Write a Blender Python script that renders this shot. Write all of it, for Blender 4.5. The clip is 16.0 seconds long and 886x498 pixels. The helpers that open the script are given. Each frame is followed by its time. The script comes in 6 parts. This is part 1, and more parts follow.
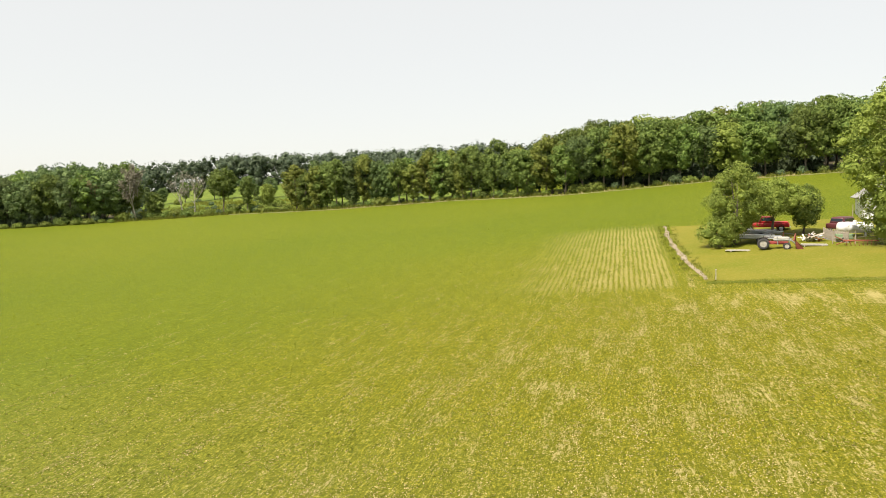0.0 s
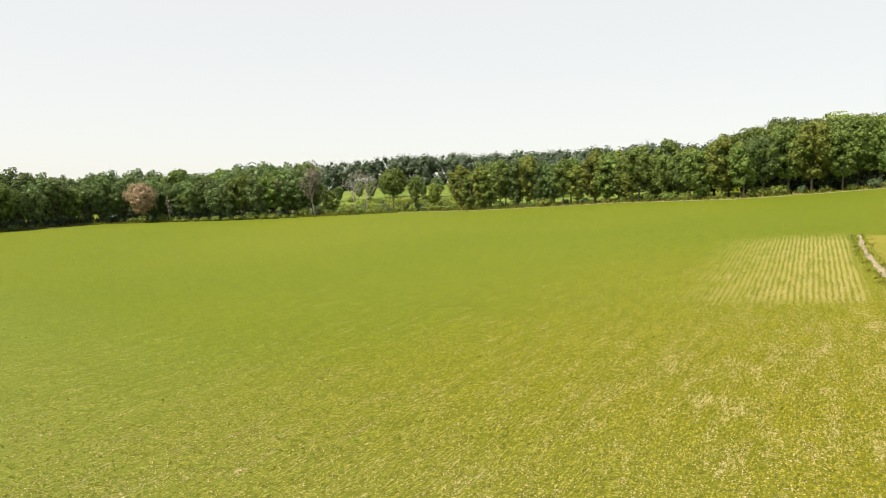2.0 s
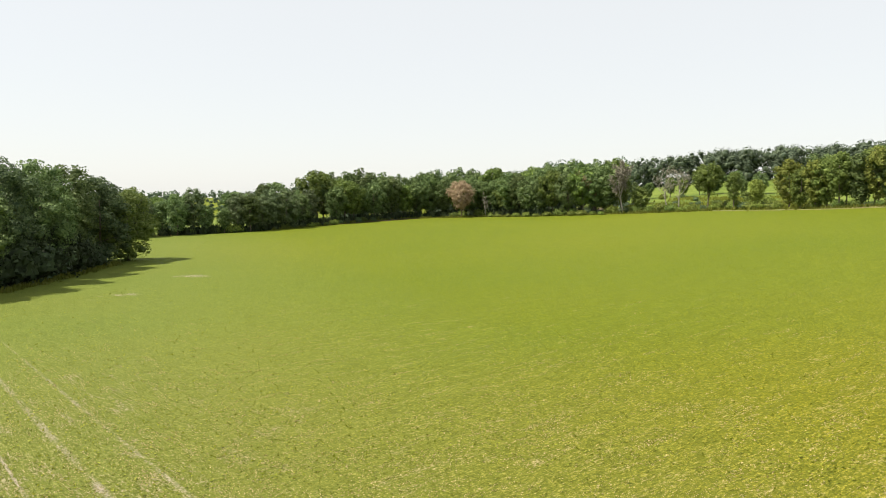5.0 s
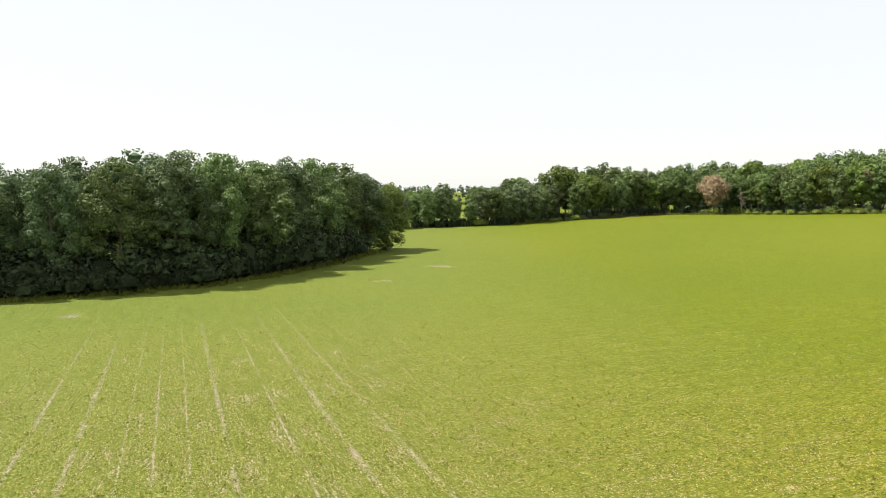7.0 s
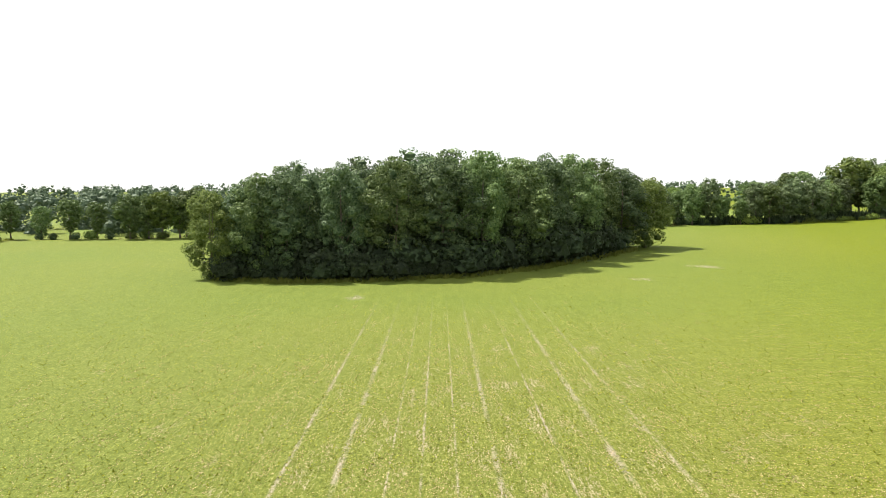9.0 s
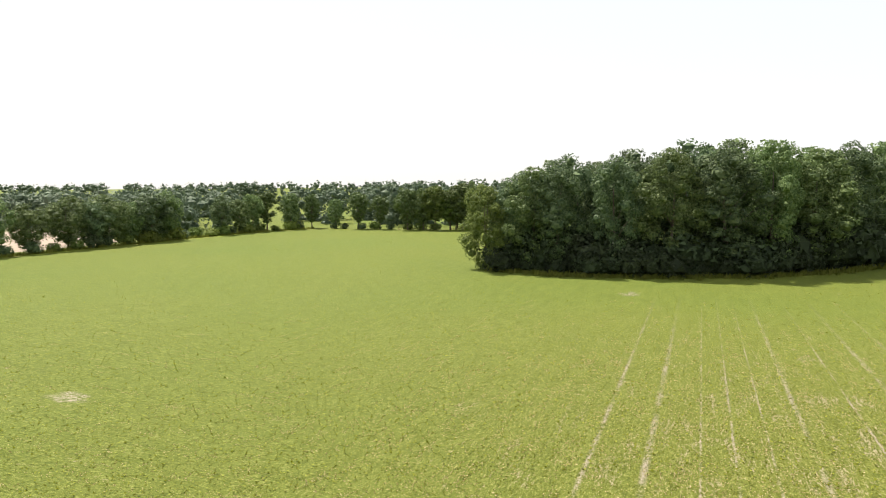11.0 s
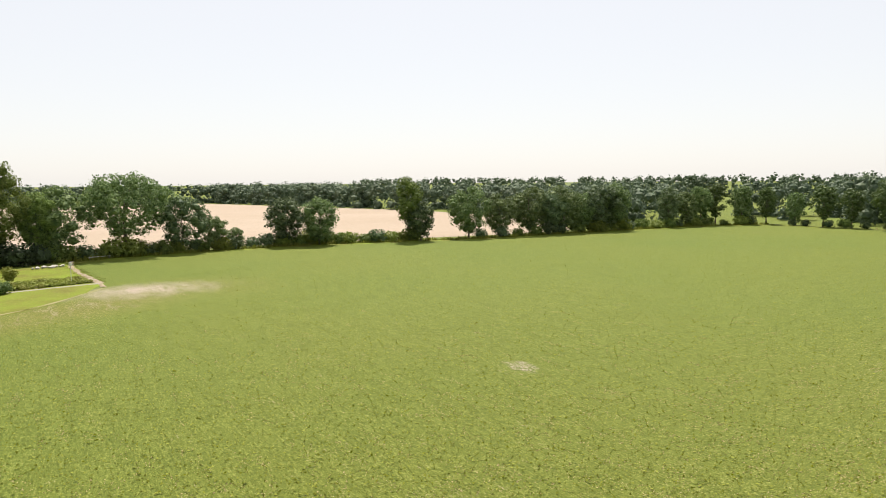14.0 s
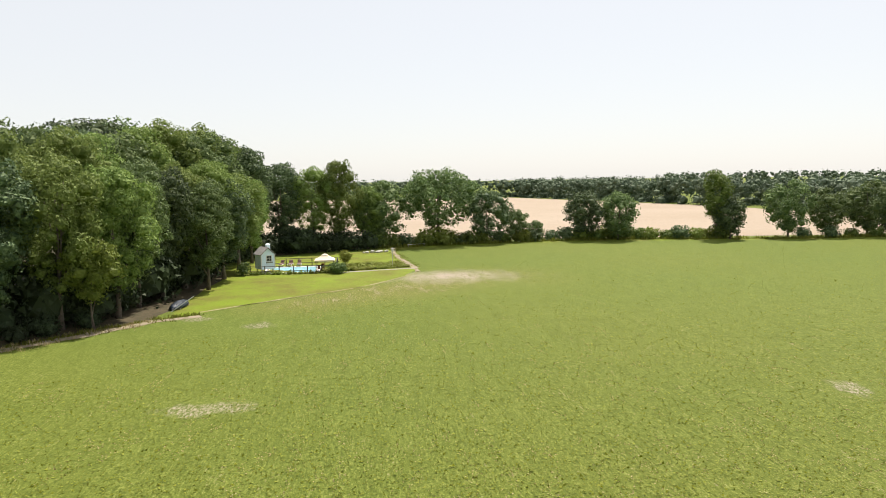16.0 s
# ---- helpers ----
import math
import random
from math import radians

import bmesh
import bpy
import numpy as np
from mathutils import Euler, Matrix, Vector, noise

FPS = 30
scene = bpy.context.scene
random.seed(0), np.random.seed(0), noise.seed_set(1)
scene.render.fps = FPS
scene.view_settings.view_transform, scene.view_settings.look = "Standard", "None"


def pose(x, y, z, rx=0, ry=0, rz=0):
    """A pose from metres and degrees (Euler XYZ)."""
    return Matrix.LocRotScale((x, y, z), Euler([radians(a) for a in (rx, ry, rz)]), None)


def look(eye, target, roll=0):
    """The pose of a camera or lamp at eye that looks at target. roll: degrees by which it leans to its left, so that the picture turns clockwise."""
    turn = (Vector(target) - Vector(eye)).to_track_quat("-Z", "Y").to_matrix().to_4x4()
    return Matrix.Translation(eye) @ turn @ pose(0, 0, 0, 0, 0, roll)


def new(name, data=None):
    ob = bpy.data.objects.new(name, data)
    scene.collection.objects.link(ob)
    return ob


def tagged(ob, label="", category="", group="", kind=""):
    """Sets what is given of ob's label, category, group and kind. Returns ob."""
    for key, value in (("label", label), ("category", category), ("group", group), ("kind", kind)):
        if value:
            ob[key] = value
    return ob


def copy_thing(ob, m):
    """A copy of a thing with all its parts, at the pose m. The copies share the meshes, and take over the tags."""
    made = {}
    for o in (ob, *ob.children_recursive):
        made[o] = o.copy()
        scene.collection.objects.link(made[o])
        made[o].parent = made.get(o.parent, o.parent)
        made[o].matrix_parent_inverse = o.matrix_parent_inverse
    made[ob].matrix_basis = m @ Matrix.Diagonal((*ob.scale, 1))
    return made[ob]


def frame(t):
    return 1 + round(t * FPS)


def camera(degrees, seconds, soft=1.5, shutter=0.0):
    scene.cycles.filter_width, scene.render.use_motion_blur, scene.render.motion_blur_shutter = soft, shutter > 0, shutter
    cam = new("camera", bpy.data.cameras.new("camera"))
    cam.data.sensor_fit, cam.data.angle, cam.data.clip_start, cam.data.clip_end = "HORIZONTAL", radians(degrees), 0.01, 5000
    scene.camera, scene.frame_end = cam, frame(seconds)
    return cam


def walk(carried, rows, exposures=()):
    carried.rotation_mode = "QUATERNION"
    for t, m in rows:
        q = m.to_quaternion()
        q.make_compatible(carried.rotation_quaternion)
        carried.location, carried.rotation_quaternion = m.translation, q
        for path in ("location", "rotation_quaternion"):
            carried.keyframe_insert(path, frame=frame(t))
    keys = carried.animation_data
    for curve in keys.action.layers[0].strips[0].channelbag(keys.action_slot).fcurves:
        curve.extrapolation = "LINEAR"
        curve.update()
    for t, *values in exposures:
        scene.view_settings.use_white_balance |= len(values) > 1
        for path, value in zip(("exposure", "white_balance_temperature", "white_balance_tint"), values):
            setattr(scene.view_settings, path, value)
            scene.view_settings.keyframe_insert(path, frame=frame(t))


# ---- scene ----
def turned(x, y, z, heading, pitch, roll):
    """A camera pose from its place, its heading to the left of +y, its pitch and its roll."""
    return pose(x, y, z, 0, 0, heading) @ pose(0, 0, 0, 90 + pitch) @ pose(0, 0, 0, 0, 0, roll)


cam = camera(64.88, 16.0, soft=0.9)
PATH = [
    (0.0, turned(0.00, -0.00, 13.20, 0.00, -4.65, -1.28)),
    (0.5, turned(0.07, -0.05, 13.23, 3.08, -4.55, -1.16)),
    (1.0, turned(0.13, -0.09, 13.21, 6.30, -4.47, -0.89)),
    (1.5, turned(0.17, -0.13, 13.14, 9.42, -4.42, -0.69)),
    (2.0, turned(0.19, -0.14, 13.14, 13.33, -4.39, -0.46)),
    (2.5, turned(0.21, -0.11, 13.15, 17.15, -4.37, -0.34)),
    (3.0, turned(0.21, -0.05, 13.16, 21.28, -4.37, -0.20)),
    (3.5, turned(0.23, -0.02, 13.15, 24.98, -4.36, -0.13)),
    (6.0, turned(0.33, 0.01, 13.37, 48.25, -4.68, -0.47)),
    (6.5, turned(0.35, 0.03, 13.37, 53.22, -4.78, -0.39)),
    (7.0, turned(0.37, 0.05, 13.35, 57.93, -4.80, -0.26)),
    (7.5, turned(0.46, 0.07, 13.35, 62.60, -4.87, -0.20)),
    (8.0, turned(0.57, 0.10, 13.38, 68.04, -4.96, -0.16)),
    (8.5, turned(0.69, 0.03, 13.40, 73.46, -5.02, -0.24)),
    (8.7, turned(0.68, -0.12, 13.39, 75.60, -5.03, -0.29)),
    (10.8, turned(0.19, -2.82, 13.14, 97.16, -5.29, -0.49)),
    (11.0, turned(0.10, -3.01, 13.10, 99.36, -5.28, -0.48)),
    (11.5, turned(-0.16, -3.28, 13.00, 104.80, -5.27, -0.49)),
    (12.0, turned(-0.43, -3.44, 12.95, 110.34, -5.32, -0.47)),
    (12.5, turned(-0.60, -3.55, 12.89, 116.20, -5.35, -0.45)),
    (13.0, turned(-0.70, -3.60, 12.85, 122.24, -5.40, -0.46)),
    (13.5, turned(-0.79, -3.64, 12.82, 128.47, -5.46, -0.46)),
    (14.0, turned(-0.94, -3.72, 12.78, 134.83, -5.53, -0.48)),
    (14.5, turned(-1.11, -3.82, 12.75, 140.94, -5.61, -0.51)),
    (15.0, turned(-1.26, -3.94, 12.69, 146.87, -5.64, -0.61)),
    (15.5, turned(-1.35, -4.04, 12.65, 152.88, -5.67, -0.73)),
    (16.0, turned(-1.42, -4.13, 12.63, 159.13, -5.70, -0.78)),
]
EXPOSURES = [(0.0, 0.94, 6700, 10), (3.5, 0.95, 6600, 10), (6.0, 0.97, 6450, 10), (7.0, 1.07, 6450, 10), (8.5, 1.34, 6300, 10), (11.0, 1.09, 6400, 13), (13.5, 0.90, 6500, 13), (16.0, 0.88, 6450, 12)]
walk(cam, PATH, EXPOSURES)

# ---------- light ----------
SUN_AZ, SUN_EL = 136.0, 57.0          # degrees to the left of +y, and above the horizon
world = bpy.data.worlds.new("world")
scene.world = world
world.use_nodes = True
wn = world.node_tree
sky = wn.nodes.new("ShaderNodeTexSky")
sky.sky_type = "NISHITA"
sky.sun_disc = False
sky.sun_elevation = radians(SUN_EL)
sky.sun_rotation = radians(-SUN_AZ)
sky.air_density, sky.dust_density, sky.ozone_density = 1.0, 1.0, 1.0
wn.nodes["Background"].inputs["Strength"].default_value = 0.096
haze = wn.nodes.new("ShaderNodeMix")          # thin summer haze whitens the whole sky
haze.data_type = "RGBA"
haze.inputs[0].default_value = 0.82
haze.inputs[7].default_value = (5.1, 5.10, 4.92, 1)
wn.links.new(sky.outputs[0], haze.inputs[6])
wn.links.new(haze.outputs[2], wn.nodes["Background"].inputs["Color"])
sun_data = bpy.data.lights.new("sun", "SUN")
sun_data.energy, sun_data.angle, sun_data.color = 4.8, radians(0.55), (1.0, 0.93, 0.80)
sun = new("sun", sun_data)
sa, se = radians(SUN_AZ), radians(SUN_EL)
sun.matrix_world = look((-200 * math.sin(sa) * math.cos(se), 200 * math.cos(sa) * math.cos(se), 200 * math.sin(se)), (0, 0, 0))


# ---------- helpers ----------
def ground_z(x, y):
    """Height of the land: flat to the south, a rising hill to the north-east, two soft swells."""
    x, y = np.asarray(x, float), np.asarray(y, float)
    g = 2.5 * np.logaddexp(0, (0.09 * x + 0.06 * y - 1.0) / 2.5)
    g = g + 3.5 * np.exp(-((x + 180) ** 2 + (y - 220) ** 2) / 12800)
    g = g + 8.0 * np.exp(-((x + 130) ** 2 + (y - 370) ** 2) / 7200)
    return 45 * np.tanh(g / 45)


def gz(x, y):
    return float(ground_z(x, y))


def mesh_from(name, verts, faces, mats, smooth=False, index=None):
    me = bpy.data.meshes.new(name)
    me.from_pydata([tuple(v) for v in verts], [], faces)
    for m in (mats if isinstance(mats, (list, tuple)) else [mats]):
        me.materials.append(m)
    if smooth:
        me.polygons.foreach_set("use_smooth", [True] * len(me.polygons))
    if index is not None:
        me.polygons.foreach_set("material_index", index)
    me.update()
    return me


def card_mesh(name, v, mats):
    """A mesh of loose leaves; v has the shape (n, corners, 3)."""
    n, k = v.shape[:2]
    me = bpy.data.meshes.new(name)
    me.vertices.add(k * n)
    me.vertices.foreach_set("co", np.ascontiguousarray(v, dtype=np.float32).ravel())
    me.loops.add(k * n)
    me.loops.foreach_set("vertex_index", np.arange(k * n, dtype=np.int32))
    me.polygons.add(n)
    me.polygons.foreach_set("loop_start", np.arange(0, k * n, k, dtype=np.int32))
    me.polygons.foreach_set("loop_total", np.full(n, k, dtype=np.int32))
    me.materials.append(mats)
    me.update(calc_edges=True)
    return me


def leaf_tris(rng, c, nrm, size):
    """Small three-cornered leaf sprays at c, facing nrm."""
    n = len(c)
    nrm = nrm / np.maximum(np.linalg.norm(nrm, axis=1, keepdims=True), 1e-6)
    u = np.cross(nrm, rng.normal(size=(n, 3)))
    u /= np.maximum(np.linalg.norm(u, axis=1, keepdims=True), 1e-6)
    w = np.cross(nrm, u)
    s = np.asarray(size).reshape(-1, 1) * np.ones((n, 1))
    k = rng.uniform(0.55, 1.0, (n, 1))
    t = rng.uniform(-0.5, 0.5, (n, 1))
    return np.stack([c - u * s - w * s * k * 0.6, c + u * s - w * s * k * 0.6, c + u * s * t + w * s * k * 1.1], 1)


def tube(path, radii, sides=7):
    path = [Vector(p) for p in path]
    verts, faces = [], []
    for i, p in enumerate(path):
        d = (path[min(i + 1, len(path) - 1)] - path[max(i - 1, 0)]).normalized()
        a = d.orthogonal().normalized()
        b = d.cross(a)
        for k in range(sides):
            t = 2 * math.pi * k / sides
            verts.append(p + (a * math.cos(t) + b * math.sin(t)) * radii[i])
    for i in range(len(path) - 1):
        for k in range(sides):
            j = (k + 1) % sides
            faces.append((i * sides + k, i * sides + j, (i + 1) * sides + j, (i + 1) * sides + k))
    faces.append(tuple(range(sides - 1, -1, -1)))
    faces.append(tuple((len(path) - 1) * sides + k for k in range(sides)))
    return verts, faces


def join_geo(bits):
    V, Fc = [], []
    for v, f in bits:
        o = len(V)
        V += list(v)
        Fc += [tuple(i + o for i in q) for q in f]
    return V, Fc


def box(cx, cy, cz, sx, sy, sz, bevel=0.0, taper=1.0):
    """A bevelled box as a bmesh, centred in x and y, its underside at cz; taper narrows the top."""
    bm = bmesh.new()
    bmesh.ops.create_cube(bm, size=1)
    for v in bm.verts:
        k = taper if v.co.z > 0 else 1
        v.co = Vector((v.co.x * sx * k + cx, v.co.y * sy * k + cy, (v.co.z + 0.5) * sz + cz))
    if bevel:
        bmesh.ops.bevel(bm, geom=bm.edges[:], offset=bevel, segments=2, affect="EDGES", profile=0.6)
    return bm


def cyl(c, axis, r, length, sides=16, r2=None, bevel=0.0):
    """A cylinder centred at c along axis 'x', 'y' or 'z'."""
    bm = bmesh.new()
    bmesh.ops.create_cone(bm, cap_ends=True, segments=sides, radius1=r, radius2=r if r2 is None else r2, depth=length)
    if bevel:
        bmesh.ops.bevel(bm, geom=[e for e in bm.edges if len(e.link_faces) == 2 and abs(e.calc_face_angle(0)) > 1], offset=bevel, segments=2, affect="EDGES")
    turn = {"z": Matrix(), "x": Matrix.Rotation(math.pi / 2, 4, "Y"), "y": Matrix.Rotation(math.pi / 2, 4, "X")}[axis]
    bmesh.ops.transform(bm, matrix=Matrix.Translation(c) @ turn, verts=bm.verts)
    return bm


def merge(*bms):
    out = bmesh.new()
    for b in bms:
        me = bpy.data.meshes.new("bit")
        b.to_mesh(me)
        out.from_mesh(me)
        bpy.data.meshes.remove(me)
        b.free()
    return out


def tubes(paths, r, sides=6):
    """Bars along polylines, as one bmesh."""
    bm = bmesh.new()
    for p in paths:
        v, f = tube(p, [r] * len(p), sides)
        vs = [bm.verts.new(q) for q in v]
        for q in f:
            bm.faces.new([vs[i] for i in q])
    return bm


def part(name, bm, mat, parent, label="", smooth=False):
    """Links a bmesh as one mesh object under a thing or a part."""
    me = bpy.data.meshes.new(name)
    bm.to_mesh(me)
    bm.free()
    me.materials.append(mat)
    if smooth:
        me.polygons.foreach_set("use_smooth", [True] * len(me.polygons))
    ob = new(name, me)
    ob.parent = parent
    if label:
        tagged(ob, label)
    return ob


def part_mesh(name, me, parent, label=""):
    ob = new(name, me)
    ob.parent = parent
    if label:
        tagged(ob, label)
    return ob


def thing(name, m, label, category, group="", kind=""):
    e = tagged(new(name), label, category, group, kind)
    e.empty_display_size = 0.3
    e.matrix_basis = m
    return e


def on_ground(x, y, rz=0.0, s=1.0, dz=0.0):
    return pose(x, y, gz(x, y) + dz, 0, 0, rz) @ Matrix.Diagonal((s, s, s, 1))


# ---------- materials ----------
def nodes_of(name):
    m = bpy.data.materials.new(name)
    m.use_nodes = True
    nt = m.node_tree
    return m, nt, nt.nodes["Principled BSDF"]


def N(nt, kind, **sockets):
    n = nt.nodes.new(kind)
    for k, v in sockets.items():
        n.inputs[k.replace("_", " ")].default_value = v
    return n


def L(nt, a, b):
    nt.links.new(a, b)


def mth(nt, op, a, b=None, clamp=False):
    n = nt.nodes.new("ShaderNodeMath")
    n.operation, n.use_clamp = op, clamp
    for i, v in enumerate((a, b)):
        if v is None:
            continue
        if isinstance(v, (int, float)):
            n.inputs[i].default_value = v
        else:
            L(nt, v, n.inputs[i])
    return n.outputs[0]


def mixc(nt, f, a, b):
    n = nt.nodes.new("ShaderNodeMix")
    n.data_type = "RGBA"
    for sock, v in ((n.inputs[0], f), (n.inputs[6], a), (n.inputs[7], b)):
        if isinstance(v, (int, float)):
            sock.default_value = v
        elif isinstance(v, tuple):
            sock.default_value = (*v, 1)
        else:
            L(nt, v, sock)
    return n.outputs[2]


def noise_at(nt, vec, scale, detail=4.0, rough=0.55):
    n = N(nt, "ShaderNodeTexNoise", Scale=scale, Detail=detail, Roughness=rough)
    L(nt, vec, n.inputs["Vector"])
    return n.outputs[0]


def ramp(nt, f, lo, hi):
    n = N(nt, "ShaderNodeMapRange", From_Min=lo, From_Max=hi)
    L(nt, f, n.inputs[0])
    return n.outputs[0]


def where(nt):
    return nt.nodes.new("ShaderNodeNewGeometry").outputs["Position"]


def plain(name, c1, c2, rough=0.7, scale=3.0, metal=0.0, bump=0.02, grime=0.25):
    """Paint, metal, wood or stone: two tones mixed by grain and by larger wear, with fine relief."""
    m, nt, b = nodes_of(name)
    tc = nt.nodes.new("ShaderNodeTexCoord").outputs["Object"]
    g = noise_at(nt, tc, scale * 6, 5, 0.65)
    w = noise_at(nt, tc, scale, 4, 0.6)
    col = mixc(nt, ramp(nt, w, 0.35, 0.7), c1, c2)
    col = mixc(nt, mth(nt, "MULTIPLY", ramp(nt, g, 0.45, 0.8), grime), col, tuple(x * 0.45 for x in c1))
    L(nt, col, b.inputs["Base Color"])
    b.inputs["Roughness"].default_value = rough
    b.inputs["Metallic"].default_value = metal
    bp = N(nt, "ShaderNodeBump", Strength=0.4, Distance=bump)
    L(nt, g, bp.inputs["Height"])
    L(nt, bp.outputs[0], b.inputs["Normal"])
    return m


def leaf_mat(name, dark, light, through_it=0.3, hue=0.012):
    """Leaves: a tone of its own for every spray, a slight shift for every tree, some light shining through."""
    m, nt, b = nodes_of(name)
    isl = nt.nodes.new("ShaderNodeNewGeometry").outputs["Random Per Island"]
    obj = nt.nodes.new("ShaderNodeObjectInfo").outputs["Random"]
    col = mixc(nt, mth(nt, "ADD", mth(nt, "MULTIPLY", isl, 0.8), 0.05), dark, light)
    hs = N(nt, "ShaderNodeHueSaturation")
    L(nt, mth(nt, "ADD", mth(nt, "MULTIPLY", obj, hue * 2), 0.5 - hue), hs.inputs["Hue"])
    L(nt, mth(nt, "ADD", mth(nt, "MULTIPLY", obj, 0.50), 0.76), hs.inputs["Value"])
    L(nt, col, hs.inputs["Color"])
    L(nt, hs.outputs[0], b.inputs["Base Color"])
    b.inputs["Roughness"].default_value = 0.65
    b.inputs["Specular IOR Level"].default_value = 0.14
    tr = N(nt, "ShaderNodeBsdfTranslucent")
    L(nt, hs.outputs[0], tr.inputs["Color"])
    mx = N(nt, "ShaderNodeMixShader", Fac=through_it)
    L(nt, b.outputs[0], mx.inputs[1])
    L(nt, tr.outputs[0], mx.inputs[2])
    L(nt, mx.outputs[0], nt.nodes["Material Output"].inputs["Surface"])
    return m


LEAF = leaf_mat("oak_leaves", (0.062, 0.102, 0.022), (0.182, 0.234, 0.056), 0.22)
LEAF_DEEP = leaf_mat("deep_green_leaves", (0.048, 0.082, 0.026), (0.140, 0.186, 0.060), 0.18)
LEAF_LIGHT = leaf_mat("light_green_leaves", (0.098, 0.128, 0.022), (0.240, 0.266, 0.060), 0.26)
# shaded to sunlit tones of one woodland leaf: the light is put into colour
LEAF_SHADE_TONED = leaf_mat("shade_toned_leaves", (0.037, 0.064, 0.032), (0.154, 0.202, 0.088), 0.18)
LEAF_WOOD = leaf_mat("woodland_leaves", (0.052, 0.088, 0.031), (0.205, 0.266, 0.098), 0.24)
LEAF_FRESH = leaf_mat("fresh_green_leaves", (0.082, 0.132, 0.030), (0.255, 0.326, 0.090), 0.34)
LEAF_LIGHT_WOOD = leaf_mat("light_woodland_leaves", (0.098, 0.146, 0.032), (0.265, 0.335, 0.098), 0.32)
# near black: the deep shade under the crowns is put into this leaf colour
LEAF_UNDER_SHADE = leaf_mat("shade_dark_understorey_leaves", (0.020, 0.030, 0.015), (0.058, 0.080, 0.036), 0.1)
LEAF_VINE = leaf_mat("vine_leaves", (0.11, 0.15, 0.028), (0.22, 0.26, 0.055), 0.30)
LEAF_BROWN = leaf_mat("withered_leaves", (0.210, 0.150, 0.092), (0.360, 0.270, 0.180), 0.25)
LEAF_GREY = leaf_mat("dead_twigs", (0.160, 0.145, 0.110), (0.290, 0.265, 0.205), 0.1)
# aerial haze is put into these two greyer, bluer leaf colours
LEAF_HAZE_TINT = leaf_mat("haze_tinted_leaves", (0.058, 0.086, 0.040), (0.160, 0.196, 0.090), 0.2)
LEAF_FAR_HAZE = leaf_mat("haze_tinted_far_leaves", (0.050, 0.076, 0.048), (0.125, 0.158, 0.092), 0.15)
CROP = leaf_mat("soya_leaves", (0.092, 0.108, 0.006), (0.225, 0.234, 0.030), 0.40, 0.0)
CROP_PALE = leaf_mat("pale_soya_leaves", (0.104, 0.124, 0.008), (0.245, 0.260, 0.036), 0.40, 0.0)
STRAW = leaf_mat("dry_straw", (0.22, 0.175, 0.07), (0.45, 0.37, 0.205), 0.2, 0.0)
BARK = plain("bark", (0.10, 0.08, 0.06), (0.17, 0.14, 0.11), 0.9, 2.5, 0, 0.05)
BARK_PALE = plain("pale_dead_wood", (0.36, 0.33, 0.28), (0.22, 0.20, 0.17), 0.85, 2.0, 0, 0.04)


